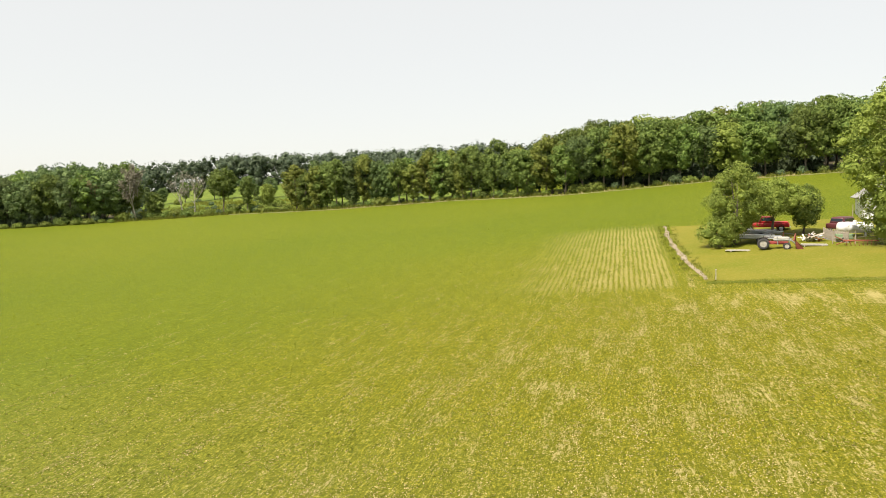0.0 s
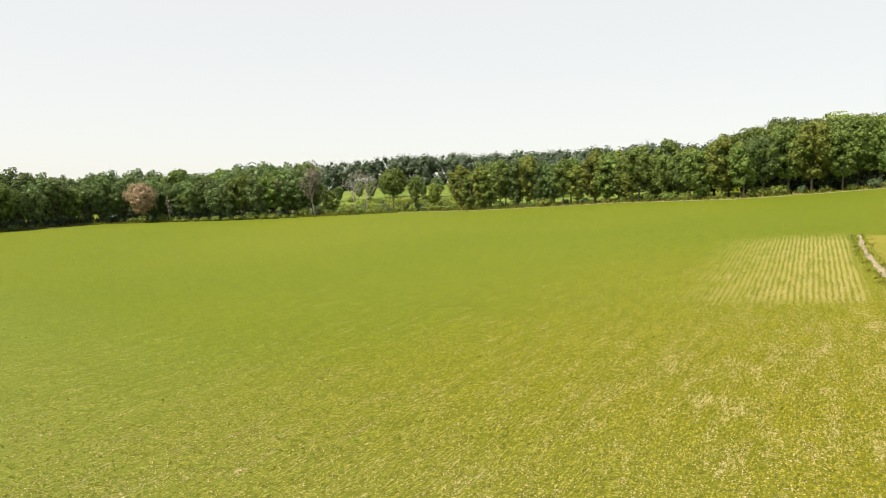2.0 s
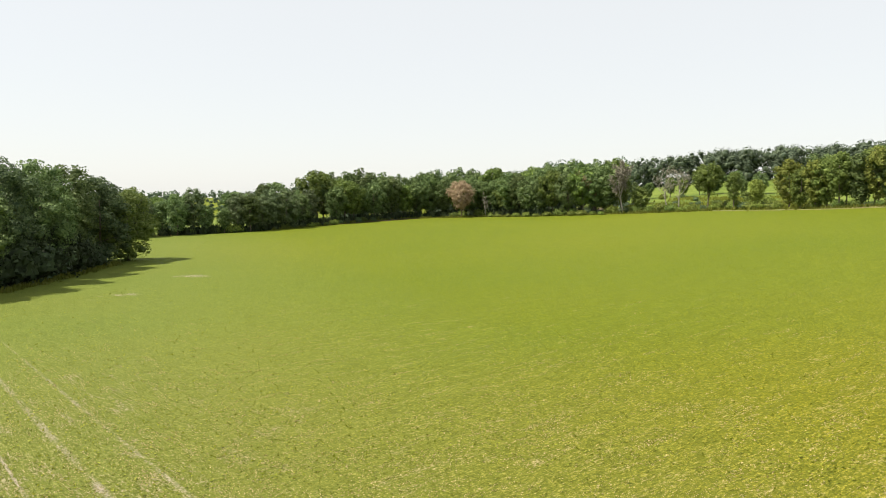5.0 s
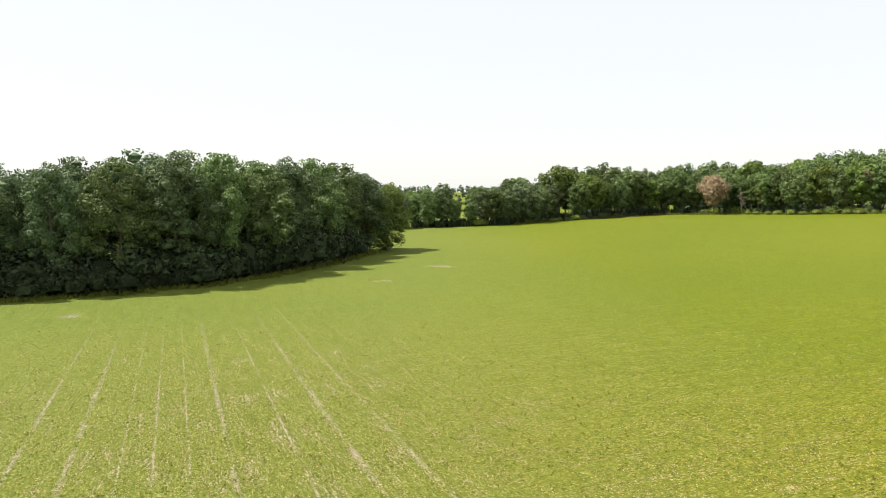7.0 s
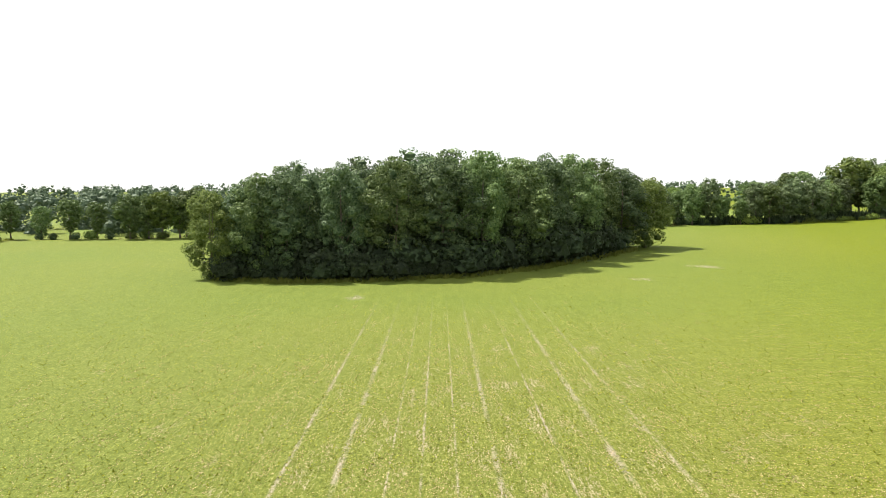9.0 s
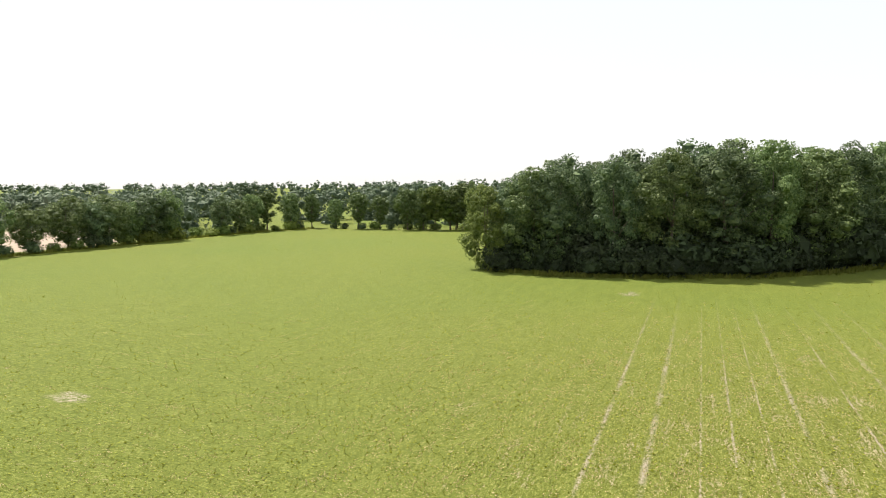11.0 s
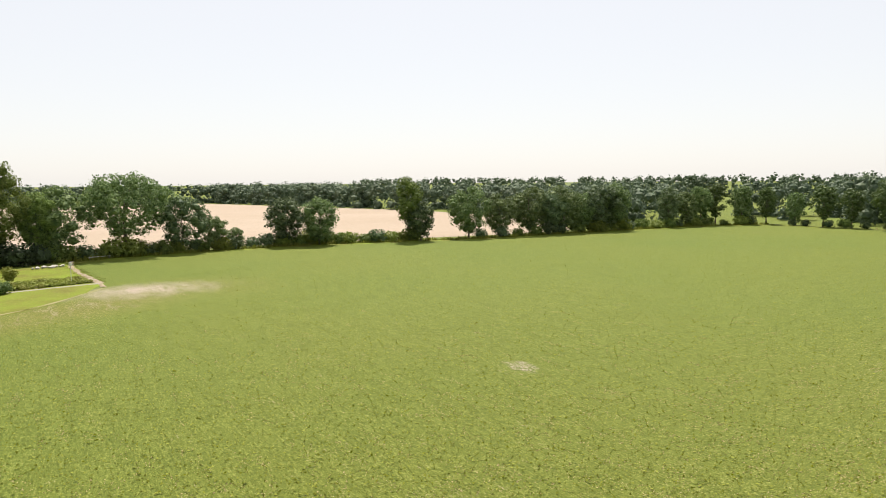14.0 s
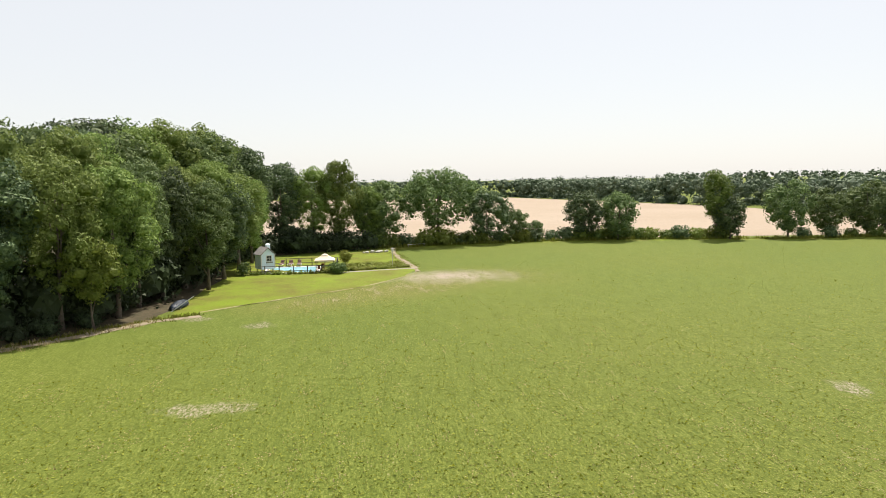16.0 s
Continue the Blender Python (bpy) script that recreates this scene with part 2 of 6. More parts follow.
def field_material():
    """Young soya over pale tilled soil: rows along one heading, broken stand, wheel tracks, thin dry spots."""
    m, nt, b = nodes_of("soya_field")
    p = where(nt)
    sep = nt.nodes.new("ShaderNodeSeparateXYZ")
    L(nt, p, sep.inputs[0])
    x, y = sep.outputs[0], sep.outputs[1]

    def add(*v):
        out = v[0]
        for q in v[1:]:
            out = mth(nt, "ADD", out, q)
        return out

    def mul(a, b2, clamp=False):
        return mth(nt, "MULTIPLY", a, b2, clamp)

    across = add(mul(x, 0.191), mul(y, 0.982))
    along_row = add(mul(x, -0.982), mul(y, 0.191))
    a2 = add(mul(x, 0.25), mul(y, 0.968))
    b2 = mth(nt, "SUBTRACT", mul(x, 0.968), mul(y, 0.25))

    def drill(lengthwise, sideways):
        vec = nt.nodes.new("ShaderNodeCombineXYZ")
        L(nt, mul(lengthwise, 0.24), vec.inputs[0])
        L(nt, sideways, vec.inputs[1])
        return [noise_at(nt, vec.outputs[0], sc, de, ro) for sc, de, ro in ((0.55, 5, 0.6), (8.0, 4, 0.75), (1.1, 6, 0.78))]

    # the long rows, and the headlands that were drilled across them
    head = ramp(nt, mth(nt, "SUBTRACT", mth(nt, "ABSOLUTE", add(y, -4.0)), mul(mth(nt, "ABSOLUTE", x), 0.5)), -6.0, 14.0)
    streak, tuft, clump = [mth(nt, "ADD", mul(o, mth(nt, "SUBTRACT", 1.0, head)), mul(w, head)) for o, w in zip(drill(along_row, across), drill(a2, b2))]
    leafy = noise_at(nt, p, 11.0, 3, 0.8)
    patchy = noise_at(nt, p, 4.2, 3, 0.75)
    mid = noise_at(nt, p, 0.30, 4, 0.6)
    big = noise_at(nt, p, 0.018, 4, 0.55)
    rows = mth(nt, "SINE", mul(across, 2 * math.pi / 0.76))

    def spot(cx, cy, r):
        dx, dy = mth(nt, "SUBTRACT", x, cx), mth(nt, "SUBTRACT", y, cy)
        d = mth(nt, "SQRT", add(mul(dx, dx), mul(dy, dy)))
        return mth(nt, "SUBTRACT", 1.0, mth(nt, "DIVIDE", d, r), True)

    dry = add(mul(spot(26, 50, 54), 0.40), mul(spot(6, 20, 44), 0.34), mul(spot(-36, 8, 42), 0.40), mul(spot(-70, -30, 40), 0.14), mul(spot(-30, -50, 40), 0.08), mul(spot(-12, -74.5, 8), 0.55), mul(spot(-20, -78, 9), 0.6), mul(spot(-28, -82, 10), 0.7), mul(spot(-40, -86, 12), 0.5))
    bits = noise_at(nt, p, 5.0, 2, 0.8)
    s = add(mul(leafy, 0.75), mul(tuft, 0.90), mul(clump, 0.70), mul(streak, 0.25), mul(mid, 0.30), mul(big, 0.35), mul(rows, 0.02), mul(dry, 0.38))
    bare = ramp(nt, s, 1.87, 1.97)
    wob = mul(mth(nt, "SUBTRACT", mid, 0.5), 5.0)
    # an older block of rows set across the others, thin and dry
    block = mul(ramp(nt, add(a2, wob), 60.5, 63.5), ramp(nt, add(a2, wob), 106.0, 98.0))
    block = mul(block, mul(ramp(nt, add(b2, wob), -11.5, -1.0), ramp(nt, b2, 4.9, 4.0)))
    stripe = ramp(nt, add(mth(nt, "SINE", mul(add(b2, mul(mid, 0.4)), 2 * math.pi / 0.47)), mul(mth(nt, "SUBTRACT", add(tuft, clump), 1.0), 5.0)), -0.9, 0.6)
    bare = mth(nt, "MAXIMUM", bare, mul(mul(block, 0.62), mul(stripe, ramp(nt, add(tuft, streak, mul(clump, 0.5)), 0.95, 1.2))))
    # a sandy, trampled corner by the garden path
    sx = mth(nt, "SUBTRACT", mul(add(x, 34.4), 0.62), mul(add(y, 88.2), 0.2))
    sy = add(mul(add(y, 88.2), 0.95), mul(add(x, 34.4), 0.25))
    sd = mth(nt, "SQRT", add(mul(sx, sx), mul(sy, sy)))
    sandy = ramp(nt, add(sd, mul(mth(nt, "SUBTRACT", add(streak, mid), 1.0), 9.0)), 7.2, 1.4)
    sandy = mul(sandy, ramp(nt, add(clump, mid, mul(tuft, 0.5)), 0.95, 1.35))
    # a thin pale strip below the lawn's edge
    lx = add(mul(add(x, -30.0), 0.94), mul(add(y, -50.5), -0.34))
    ly = add(mul(add(y, -50.5), 0.94), mul(add(x, -30.0), 0.34))
    thin = mul(ramp(nt, mth(nt, "ABSOLUTE", ly), 2.6, 0.2), ramp(nt, mth(nt, "ABSOLUTE", lx), 17.0, 8.0))
    bare = mth(nt, "MAXIMUM", bare, mul(thin, ramp(nt, add(clump, tuft, streak), 1.42, 1.70)))
    # wheel tracks and bare spots of pinkish soil
    worn = 0.0
    for v0, w in ((7.87, 0.25), (-5.0, 0.22), (2.25, 0.20), (10.4, 0.17), (-7.55, 0.17), (5.3, 0.10), (-1.2, 0.09), (-2.7, 0.08), (0.4, 0.08)):
        t = mth(nt, "SUBTRACT", 1.0, mth(nt, "DIVIDE", mth(nt, "ABSOLUTE", mth(nt, "SUBTRACT", add(across, mul(wob, 0.02)), v0)), w), True)
        worn = mth(nt, "MAXIMUM", t, worn)
    worn = mul(mul(worn, 1.25, True), mul(ramp(nt, along_row, 8.0, 22.0), ramp(nt, along_row, 84.0, 38.0)))
    worn = mul(worn, ramp(nt, add(mid, leafy, mul(tuft, 0.6), mul(patchy, 0.5)), 1.42, 1.80))
    for cx, cy, rx, ry, turn in ((-83.5, 5.6, 1.0, 2.4, 80), (-89.4, 45.0, 2.0, 1.9, 20), (-99.4, 62.2, 2.9, 2.0, 20), (-37.4, -32.7, 1.9, 1.2, 38),
                                 (-2.0, -43.1, 3.1, 1.1, -8), (-7.7, -65.1, 1.7, 1.9, 0), (-2.6, -70.6, 2.6, 1.1, -20)):
        ca, sa_ = math.cos(radians(turn)), math.sin(radians(turn))
        dx, dy = mth(nt, "SUBTRACT", x, cx), mth(nt, "SUBTRACT", y, cy)
        px = add(mul(dx, ca / rx), mul(dy, sa_ / rx))
        py = mth(nt, "SUBTRACT", mul(dy, ca / ry), mul(dx, sa_ / ry))
        d = mth(nt, "SQRT", add(mul(px, px), mul(py, py)))
        d = add(d, mul(mth(nt, "SUBTRACT", add(mid, streak), 1.0), 2.6))
        worn = mth(nt, "MAXIMUM", mul(ramp(nt, d, 1.05, 0.4), ramp(nt, add(tuft, mul(leafy, 0.6), mul(patchy, 0.6)), 1.04, 1.24)), worn)
    worn = mth(nt, "MAXIMUM", worn, sandy)
    # bluer, paler crop towards the sun: veiling glare is put into the colour
    no_glare = ramp(nt, add(y, mul(x, 0.6)), -4.0, 36.0)
    tone = ramp(nt, big, 0.35, 0.65)
    green = mixc(nt, no_glare, mixc(nt, tone, (0.078, 0.108, 0.015), (0.098, 0.118, 0.017)), mixc(nt, tone, (0.070, 0.096, 0.003), (0.090, 0.108, 0.004)))
    green = mixc(nt, mul(dry, 1.5, True), green, mixc(nt, no_glare, (0.118, 0.122, 0.022), (0.134, 0.112, 0.004)))
    grain = add(mul(leafy, 0.62), mul(tuft, 0.55), mul(clump, 0.20), mul(patchy, 0.25), -0.02)
    shade = mixc(nt, 0.62, green, mixc(nt, no_glare, (0.028, 0.044, 0.006), (0.026, 0.040, 0.001)))
    bright = mixc(nt, 0.75, green, mixc(nt, no_glare, (0.204, 0.230, 0.056), (0.200, 0.212, 0.008)))
    bright = mixc(nt, mul(dry, 1.9, True), bright, mixc(nt, no_glare, (0.255, 0.248, 0.085), (0.340, 0.275, 0.022)))
    col = mixc(nt, ramp(nt, grain, 0.70, 0.78), shade, green)
    col = mixc(nt, ramp(nt, grain, 0.82, 0.90), col, bright)
    soil = mixc(nt, tuft, (0.19, 0.165, 0.080), (0.30, 0.265, 0.165))
    soil = mixc(nt, no_glare, soil, mixc(nt, tuft, (0.22, 0.18, 0.050), (0.34, 0.28, 0.125)))
    col = mixc(nt, bare, col, soil)
    col = mixc(nt, mul(worn, 0.88), col, mixc(nt, tuft, (0.18, 0.14, 0.115), (0.44, 0.365, 0.32)))
    L(nt, col, b.inputs["Base Color"])
    b.inputs["Roughness"].default_value = 0.9
    b.inputs["Specular IOR Level"].default_value = 0.12
    b.inputs["Sheen Weight"].default_value = 0.08
    b.inputs["Sheen Roughness"].default_value = 0.5
    b.inputs["Sheen Tint"].default_value = (0.68, 0.85, 0.10, 1)
    bp = N(nt, "ShaderNodeBump", Strength=0.6, Distance=0.10)
    L(nt, mth(nt, "SUBTRACT", add(leafy, tuft), bare), bp.inputs["Height"])
    L(nt, bp.outputs[0], b.inputs["Normal"])
    return m


def turf(name, c1, c2, c3, fine=4.0, big=0.12, bump=0.06):
    m, nt, b = nodes_of(name)
    p = where(nt)
    f = noise_at(nt, p, fine, 4, 0.65)
    g = noise_at(nt, p, big, 4, 0.6)
    col = mixc(nt, ramp(nt, g, 0.35, 0.65), c1, c2)
    col = mixc(nt, ramp(nt, f, 0.5, 0.75), col, c3)
    L(nt, col, b.inputs["Base Color"])
    b.inputs["Roughness"].default_value = 0.9
    b.inputs["Specular IOR Level"].default_value = 0.15
    bp = N(nt, "ShaderNodeBump", Strength=0.6, Distance=bump)
    L(nt, f, bp.inputs["Height"])
    L(nt, bp.outputs[0], b.inputs["Normal"])
    return m


FIELD = field_material()
RANK = turf("rank_grass", (0.085, 0.098, 0.008), (0.115, 0.118, 0.012), (0.050, 0.060, 0.006), 1.5, 0.3, 0.15)
LAWN = turf("mown_lawn", (0.112, 0.122, 0.007), (0.150, 0.138, 0.015), (0.205, 0.180, 0.050), 5.0, 0.22, 0.05)
LAWN_POOL = turf("pool_lawn", (0.125, 0.180, 0.008), (0.100, 0.098, 0.014), (0.165, 0.170, 0.030), 4.0, 0.20)
MEADOW = turf("weedy_meadow", (0.080, 0.120, 0.016), (0.130, 0.165, 0.025), (0.036, 0.058, 0.010), 0.5, 0.07, 0.6)
WHEAT = turf("ripe_wheat", (0.268, 0.214, 0.160), (0.296, 0.240, 0.186), (0.225, 0.178, 0.128), 0.8, 0.03, 0.1)
LITTER = turf("woodland_floor", (0.050, 0.040, 0.022), (0.075, 0.060, 0.035), (0.030, 0.034, 0.014), 2.0, 0.2, 0.1)
SOIL = turf("bare_soil", (0.210, 0.170, 0.115), (0.26, 0.215, 0.155), (0.095, 0.100, 0.030), 1.3, 0.4, 0.08)
DRYGRASS = turf("dry_grass", (0.220, 0.205, 0.100), (0.165, 0.165, 0.055), (0.300, 0.270, 0.170), 2.5, 0.25, 0.08)
EDGEGRASS = turf("pale_edge_grass", (0.160, 0.155, 0.070), (0.135, 0.145, 0.045), (0.085, 0.105, 0.022), 0.9, 0.25, 0.12)


# ---------- the land ----------
def spaced(lo, hi):
    """Even near the middle of the farm, ever wider towards the horizon."""
    a = np.linspace(-1, 1, 181)
    g = np.sinh(a * 4.2) / np.sinh(4.2)
    return np.where(g < 0, -g * lo, g * hi)


def land():
    xs, ys = spaced(-4200, 4200), spaced(-4200, 4200)
    X, Y = np.meshgrid(xs, ys)
    Z = ground_z(X, Y)
    n, k = X.shape
    v = np.stack([X.ravel(), Y.ravel(), Z.ravel()], 1)
    i = np.arange(n * k).reshape(n, k)
    f = np.stack([i[:-1, :-1].ravel(), i[:-1, 1:].ravel(), i[1:, 1:].ravel(), i[1:, :-1].ravel()], 1)
    me = mesh_from("ground", v, [tuple(q) for q in f.tolist()], FIELD, True)
    return tagged(new("ground", me), "wide green soya field with thin rows and pale soil", "field", "", "structure")


land()


def sheet(name, outline, mat, label, category, lift=0.03, step=4.0, ragged=0.8, kind="structure", seed=1):
    """A patch of other ground laid on the land, with an uneven rim: rings drawn from the outline to its middle."""
    rng = random.Random(seed)
    pts = [Vector((x, y)) for x, y in outline]
    rim = []
    for a, b in zip(pts, pts[1:] + pts[:1]):
        n = max(1, int((b - a).length / step))
        for i in range(n):
            q = a.lerp(b, i / n)
            o = noise.noise_vector(Vector((q.x * 0.23, q.y * 0.23, seed)))
            rim.append(q + Vector((o.x, o.y)) * ragged * 1.6 + Vector((rng.uniform(-1, 1), rng.uniform(-1, 1))) * ragged * 0.35)
    c = sum(rim, Vector((0, 0))) / len(rim)
    rings = max(3, int(max((q - c).length for q in rim) / (step * 1.6)))
    rings = min(rings, 26)
    verts, faces = [], []
    k = len(rim)
    for r in range(rings):
        f = 1 - r / rings
        for q in rim:
            w = c + (q - c) * f
            verts.append((w.x, w.y, gz(w.x, w.y) + lift * (0.2 if r == 0 else 1)))
    verts.append((c.x, c.y, gz(c.x, c.y) + lift))
    for r in range(rings - 1):
        for i in range(k):
            j = (i + 1) % k
            faces.append((r * k + i, r * k + j, (r + 1) * k + j, (r + 1) * k + i))
    for i in range(k):
        faces.append(((rings - 1) * k + i, (rings - 1) * k + (i + 1) % k, rings * k))
    return tagged(new(name, mesh_from(name, verts, faces, mat, True)), label, category, "", kind)


def ribbon(name, line, width, mat, label, category, lift=0.05, ragged=0.3, seed=1):
    """A strip of ground along a line of points."""
    pts = []
    for a, b in zip(line, line[1:]):
        a, b = Vector(a), Vector(b)
        n = max(1, int((b - a).length / 1.5))
        pts += [a.lerp(b, i / n) for i in range(n)]
    pts.append(Vector(line[-1]))
    verts, faces = [], []
    for i, q in enumerate(pts):
        d = (pts[min(i + 1, len(pts) - 1)] - pts[max(i - 1, 0)]).normalized()
        s = Vector((-d.y, d.x))
        for k, u in enumerate((-1, -0.33, 0.33, 1)):
            o = noise.noise(Vector((q.x * 0.5 + k * 9, q.y * 0.5, seed))) * ragged * (1 if abs(u) == 1 else 0.3)
            w = q + s * (u * width / 2 + o)
            verts.append((w.x, w.y, gz(w.x, w.y) + lift * (0.3 if abs(u) == 1 else 1)))
    for i in range(len(pts) - 1):
        for k in range(3):
            faces.append((i * 4 + k, i * 4 + k + 1, i * 4 + k + 5, i * 4 + k + 4))
    return tagged(new(name, mesh_from(name, verts, faces, mat, True)), label, category, "", "structure")


# ground of other kinds round the field
sheet("yard_lawn", [(31.5, 97), (26.5, 79), (22.8, 60), (34.8, 55), (60, 46), (110, 30), (130, 70), (75, 84), (51, 88), (40, 93)],
      LAWN, "mown yellowish farmyard lawn beside the field", "lawn", 0.05, 3.0, 0.4, seed=3)
sheet("meadow_north", [(-24, 212), (-66, 236), (-110, 240), (-150, 246), (-210, 300), (-240, 390), (-120, 440), (20, 400), (40, 260), (10, 212)],
      MEADOW, "bright weedy meadow behind the hedgerow trees", "meadow", 0.12, 8.0, 1.5, seed=4)
sheet("meadow_west", [(-196, 196), (-200, 160), (-200, 135), (-214, 108), (-220, 60), (-216, -30), (-214, -66), (-260, -80), (-330, 0), (-330, 200), (-240, 240)],
      MEADOW, "bright green meadow behind the western treeline", "meadow", 0.10, 8.0, 1.5, seed=5)
sheet("wheat_field", [(-25, -142), (-64, -134), (-82, -130), (-104, -121), (-119, -114), (-152, -106), (-190, -140), (-215, -232), (-212, -330), (-209, -425), (-60, -470), (110, -520), (110, -300), (40, -160)],
      WHEAT, "ripe pale tan wheat field beyond the hedgerow", "wheat field", 0.10, 9.0, 1.0, seed=6)
sheet("pool_lawn", [(-0.5, -72.5), (-3, -73.5), (-12, -79), (-21, -82.5), (-29, -91), (-33, -97), (-34, -104), (-38, -126), (-18, -122), (-9, -112), (-5, -100), (-2, -86)],
      LAWN_POOL, "sunny mown lawn round the pool", "lawn", 0.05, 2.0, 0.3, seed=7)
sheet("woodland_floor", [(20, -58), (11, -63.5), (6, -67.5), (1.5, -71), (-0.5, -77), (-4, -85), (-7, -93), (-9, -100), (-6, -110), (-10, -122), (-26, -128), (-30, -140), (60, -165), (110, -110), (90, -50), (40, -45)],
      LITTER, "dark leaf litter under the wood", "woodland floor", 0.08, 3.0, 0.5, seed=8)
sheet("grove_floor", [(-107, -11), (-101, -4), (-98.5, 10), (-100, 22), (-106, 36), (-119, 52), (-132, 64), (-146, 60), (-146, 20), (-134, -8), (-116, -13)],
      LITTER, "dark leaf litter under the grove", "woodland floor", 0.05, 3.0, 0.8, seed=9)
sheet("north_wood_floor", [(120, 142), (91, 161), (63, 174), (44, 175), (30, 177), (40, 215), (90, 215), (150, 190)],
      LITTER, "dark leaf litter under the northern wood", "woodland floor", 0.14, 5.0, 0.8, seed=10)
sheet("corner_wood_floor", [(-106, 226), (-132, 221), (-153, 229), (-172, 221), (-182, 207), (-185, 186), (-183, 160), (-183, 138), (-205, 140), (-212, 186), (-212, 240), (-150, 262), (-108, 258)],
      LITTER, "dark leaf litter under the corner trees", "woodland floor", 0.14, 5.0, 0.8, seed=12)
ribbon("hedge_verge", [(-32, -125), (-46, -128), (-66, -126.5), (-83, -122), (-104, -113), (-118, -106), (-157, -95), (-186, -87), (-204, -75), (-198, -62)],
       3.0, LAWN_POOL, "light green grass verge along the hedge", "verge", 0.06, 0.8, 5)
ribbon("north_verge", [(92, 154.5), (63, 167.5), (44, 168.5), (30, 171), (3, 191.5), (-30, 201.5), (-69, 220)],
       2.2, EDGEGRASS, "pale dry grass strip along the wood", "verge", 0.06, 0.8, 6)


# ---------- trees ----------
def ico_dirs(level):
    """Corner directions and triangles of a unit icosphere."""
    bm = bmesh.new()
    bmesh.ops.create_icosphere(bm, subdivisions=level, radius=1.0)
    v = np.array([tuple(q.co) for q in bm.verts])
    f = np.array([[q.index for q in t.verts] for t in bm.faces])
    bm.free()
    return v, f


ICO = {1: ico_dirs(1), 2: ico_dirs(2)}


def hearts(rng, cs, rs, k, level):
    """The dense, uneven heart of every lobe, behind the outer leaves."""
    v, f = ICO[level]
    p = cs[:, None, :] + v[None] * (rs[:, None] * k * rng.uniform(0.80, 1.15, (len(cs), len(v))))[:, :, None] * np.array([1, 1, 0.85])
    return p[:, f].reshape(-1, 3, 3)


def crown_cards(rng, H, W, z0, lobes, n, card, flat=1.0, top_heavy=0.5, inner=0.18):
    """Leaf sprays on a crown built of many rounded lobes, uneven in outline, with gaps between them."""
    lobes = int(lobes * (1.7 if n > 8000 else 1.35))
    hh = (H - z0) / 2
    mid = z0 + hh * (0.8 + 0.4 * top_heavy)
    cs, rs = [], []
    ph = rng.uniform(0, 6.28, 4)
    for i in range(lobes):
        zc = 1 - 2 * (i + 0.5) / lobes
        a = i * 2.39996 + rng.uniform(-0.5, 0.5)
        rr = math.sqrt(max(0, 1 - zc * zc)) ** 0.85 * (1 + 0.7 * top_heavy * min(zc, 0.0))
        uneven = 1 + 0.20 * math.sin(2 * a + ph[0]) + 0.16 * math.sin(3 * a + 4 * zc + ph[1])
        r = rng.uniform(0.20, 0.40) * math.sqrt(34 / lobes) * W / 2 * (1.0 if zc > -0.4 else 0.85)
        k = rng.uniform(0.62, 0.94) * uneven
        up = (H - mid - r) if zc > 0 else (mid - z0 - r)
        lift = 1 + 0.12 * math.sin(a + ph[2]) if zc > 0 else 1.0
        cs.append((math.cos(a) * rr * (W / 2 - r * 0.6) * k * flat, math.sin(a) * rr * (W / 2 - r * 0.6) * k, mid + zc * up * rng.uniform(0.80, 0.96) * min(lift, 1.0)))
        rs.append(r)
    cs, rs = np.array(cs), np.array(rs)
    # smaller twiggy knobs grow out of every lobe
    per = np.repeat(np.arange(lobes), 4)
    o = rng.normal(size=(len(per), 3))
    o[:, 2] += 0.5
    o /= np.linalg.norm(o, axis=1, keepdims=True)
    kr = rs[per] * rng.uniform(0.32, 0.58, len(per))
    kc = cs[per] + o * (rs[per] * rng.uniform(0.70, 0.92, len(per)))[:, None] * np.array([1, 1, 0.88])
    ac, ar = np.concatenate([cs, kc]), np.concatenate([rs, kr])
    m = int(n * 2.6)
    which = rng.choice(len(ac), m, p=ar ** 2 / np.sum(ar ** 2))
    d = rng.normal(size=(m, 3))
    d[:, 2] += 0.40
    d /= np.linalg.norm(d, axis=1, keepdims=True)
    lump = rng.normal(size=(3, 3)) * np.array([4.0, 6.5, 10.0])[:, None]
    turn = which[:, None] * np.array([1.7, 2.9, 4.3])
    wave = np.sin(d @ lump.T + turn) @ np.array([0.12, 0.10, 0.07])
    c = ac[which] + d * (ar[which] * (1 + wave + rng.normal(0, 0.08, m)))[:, None] * np.array([1, 1, 0.82])
    # sprays deep inside neighbouring lobes are never seen
    deep = np.zeros(m, bool)
    for q, r in zip(cs, rs):
        deep |= np.linalg.norm((c - q) / np.array([1, 1, 0.85]), axis=1) < r * 0.80
    keep = np.where(~deep)[0][: int(n * (1 - inner))]
    c, d = c[keep], d[keep]
    nrm = d + rng.normal(0, 0.50, d.shape)
    size = card * 0.88 * rng.uniform(0.55, 1.3, len(c))
    q = leaf_tris(rng, c, nrm, size)
    heart = hearts(rng, cs, rs, (0.56 if n > 9000 else 0.66) if inner > 0.1 else 0.42, 2 if n > 9000 else 1)
    return np.concatenate([q, heart]), cs


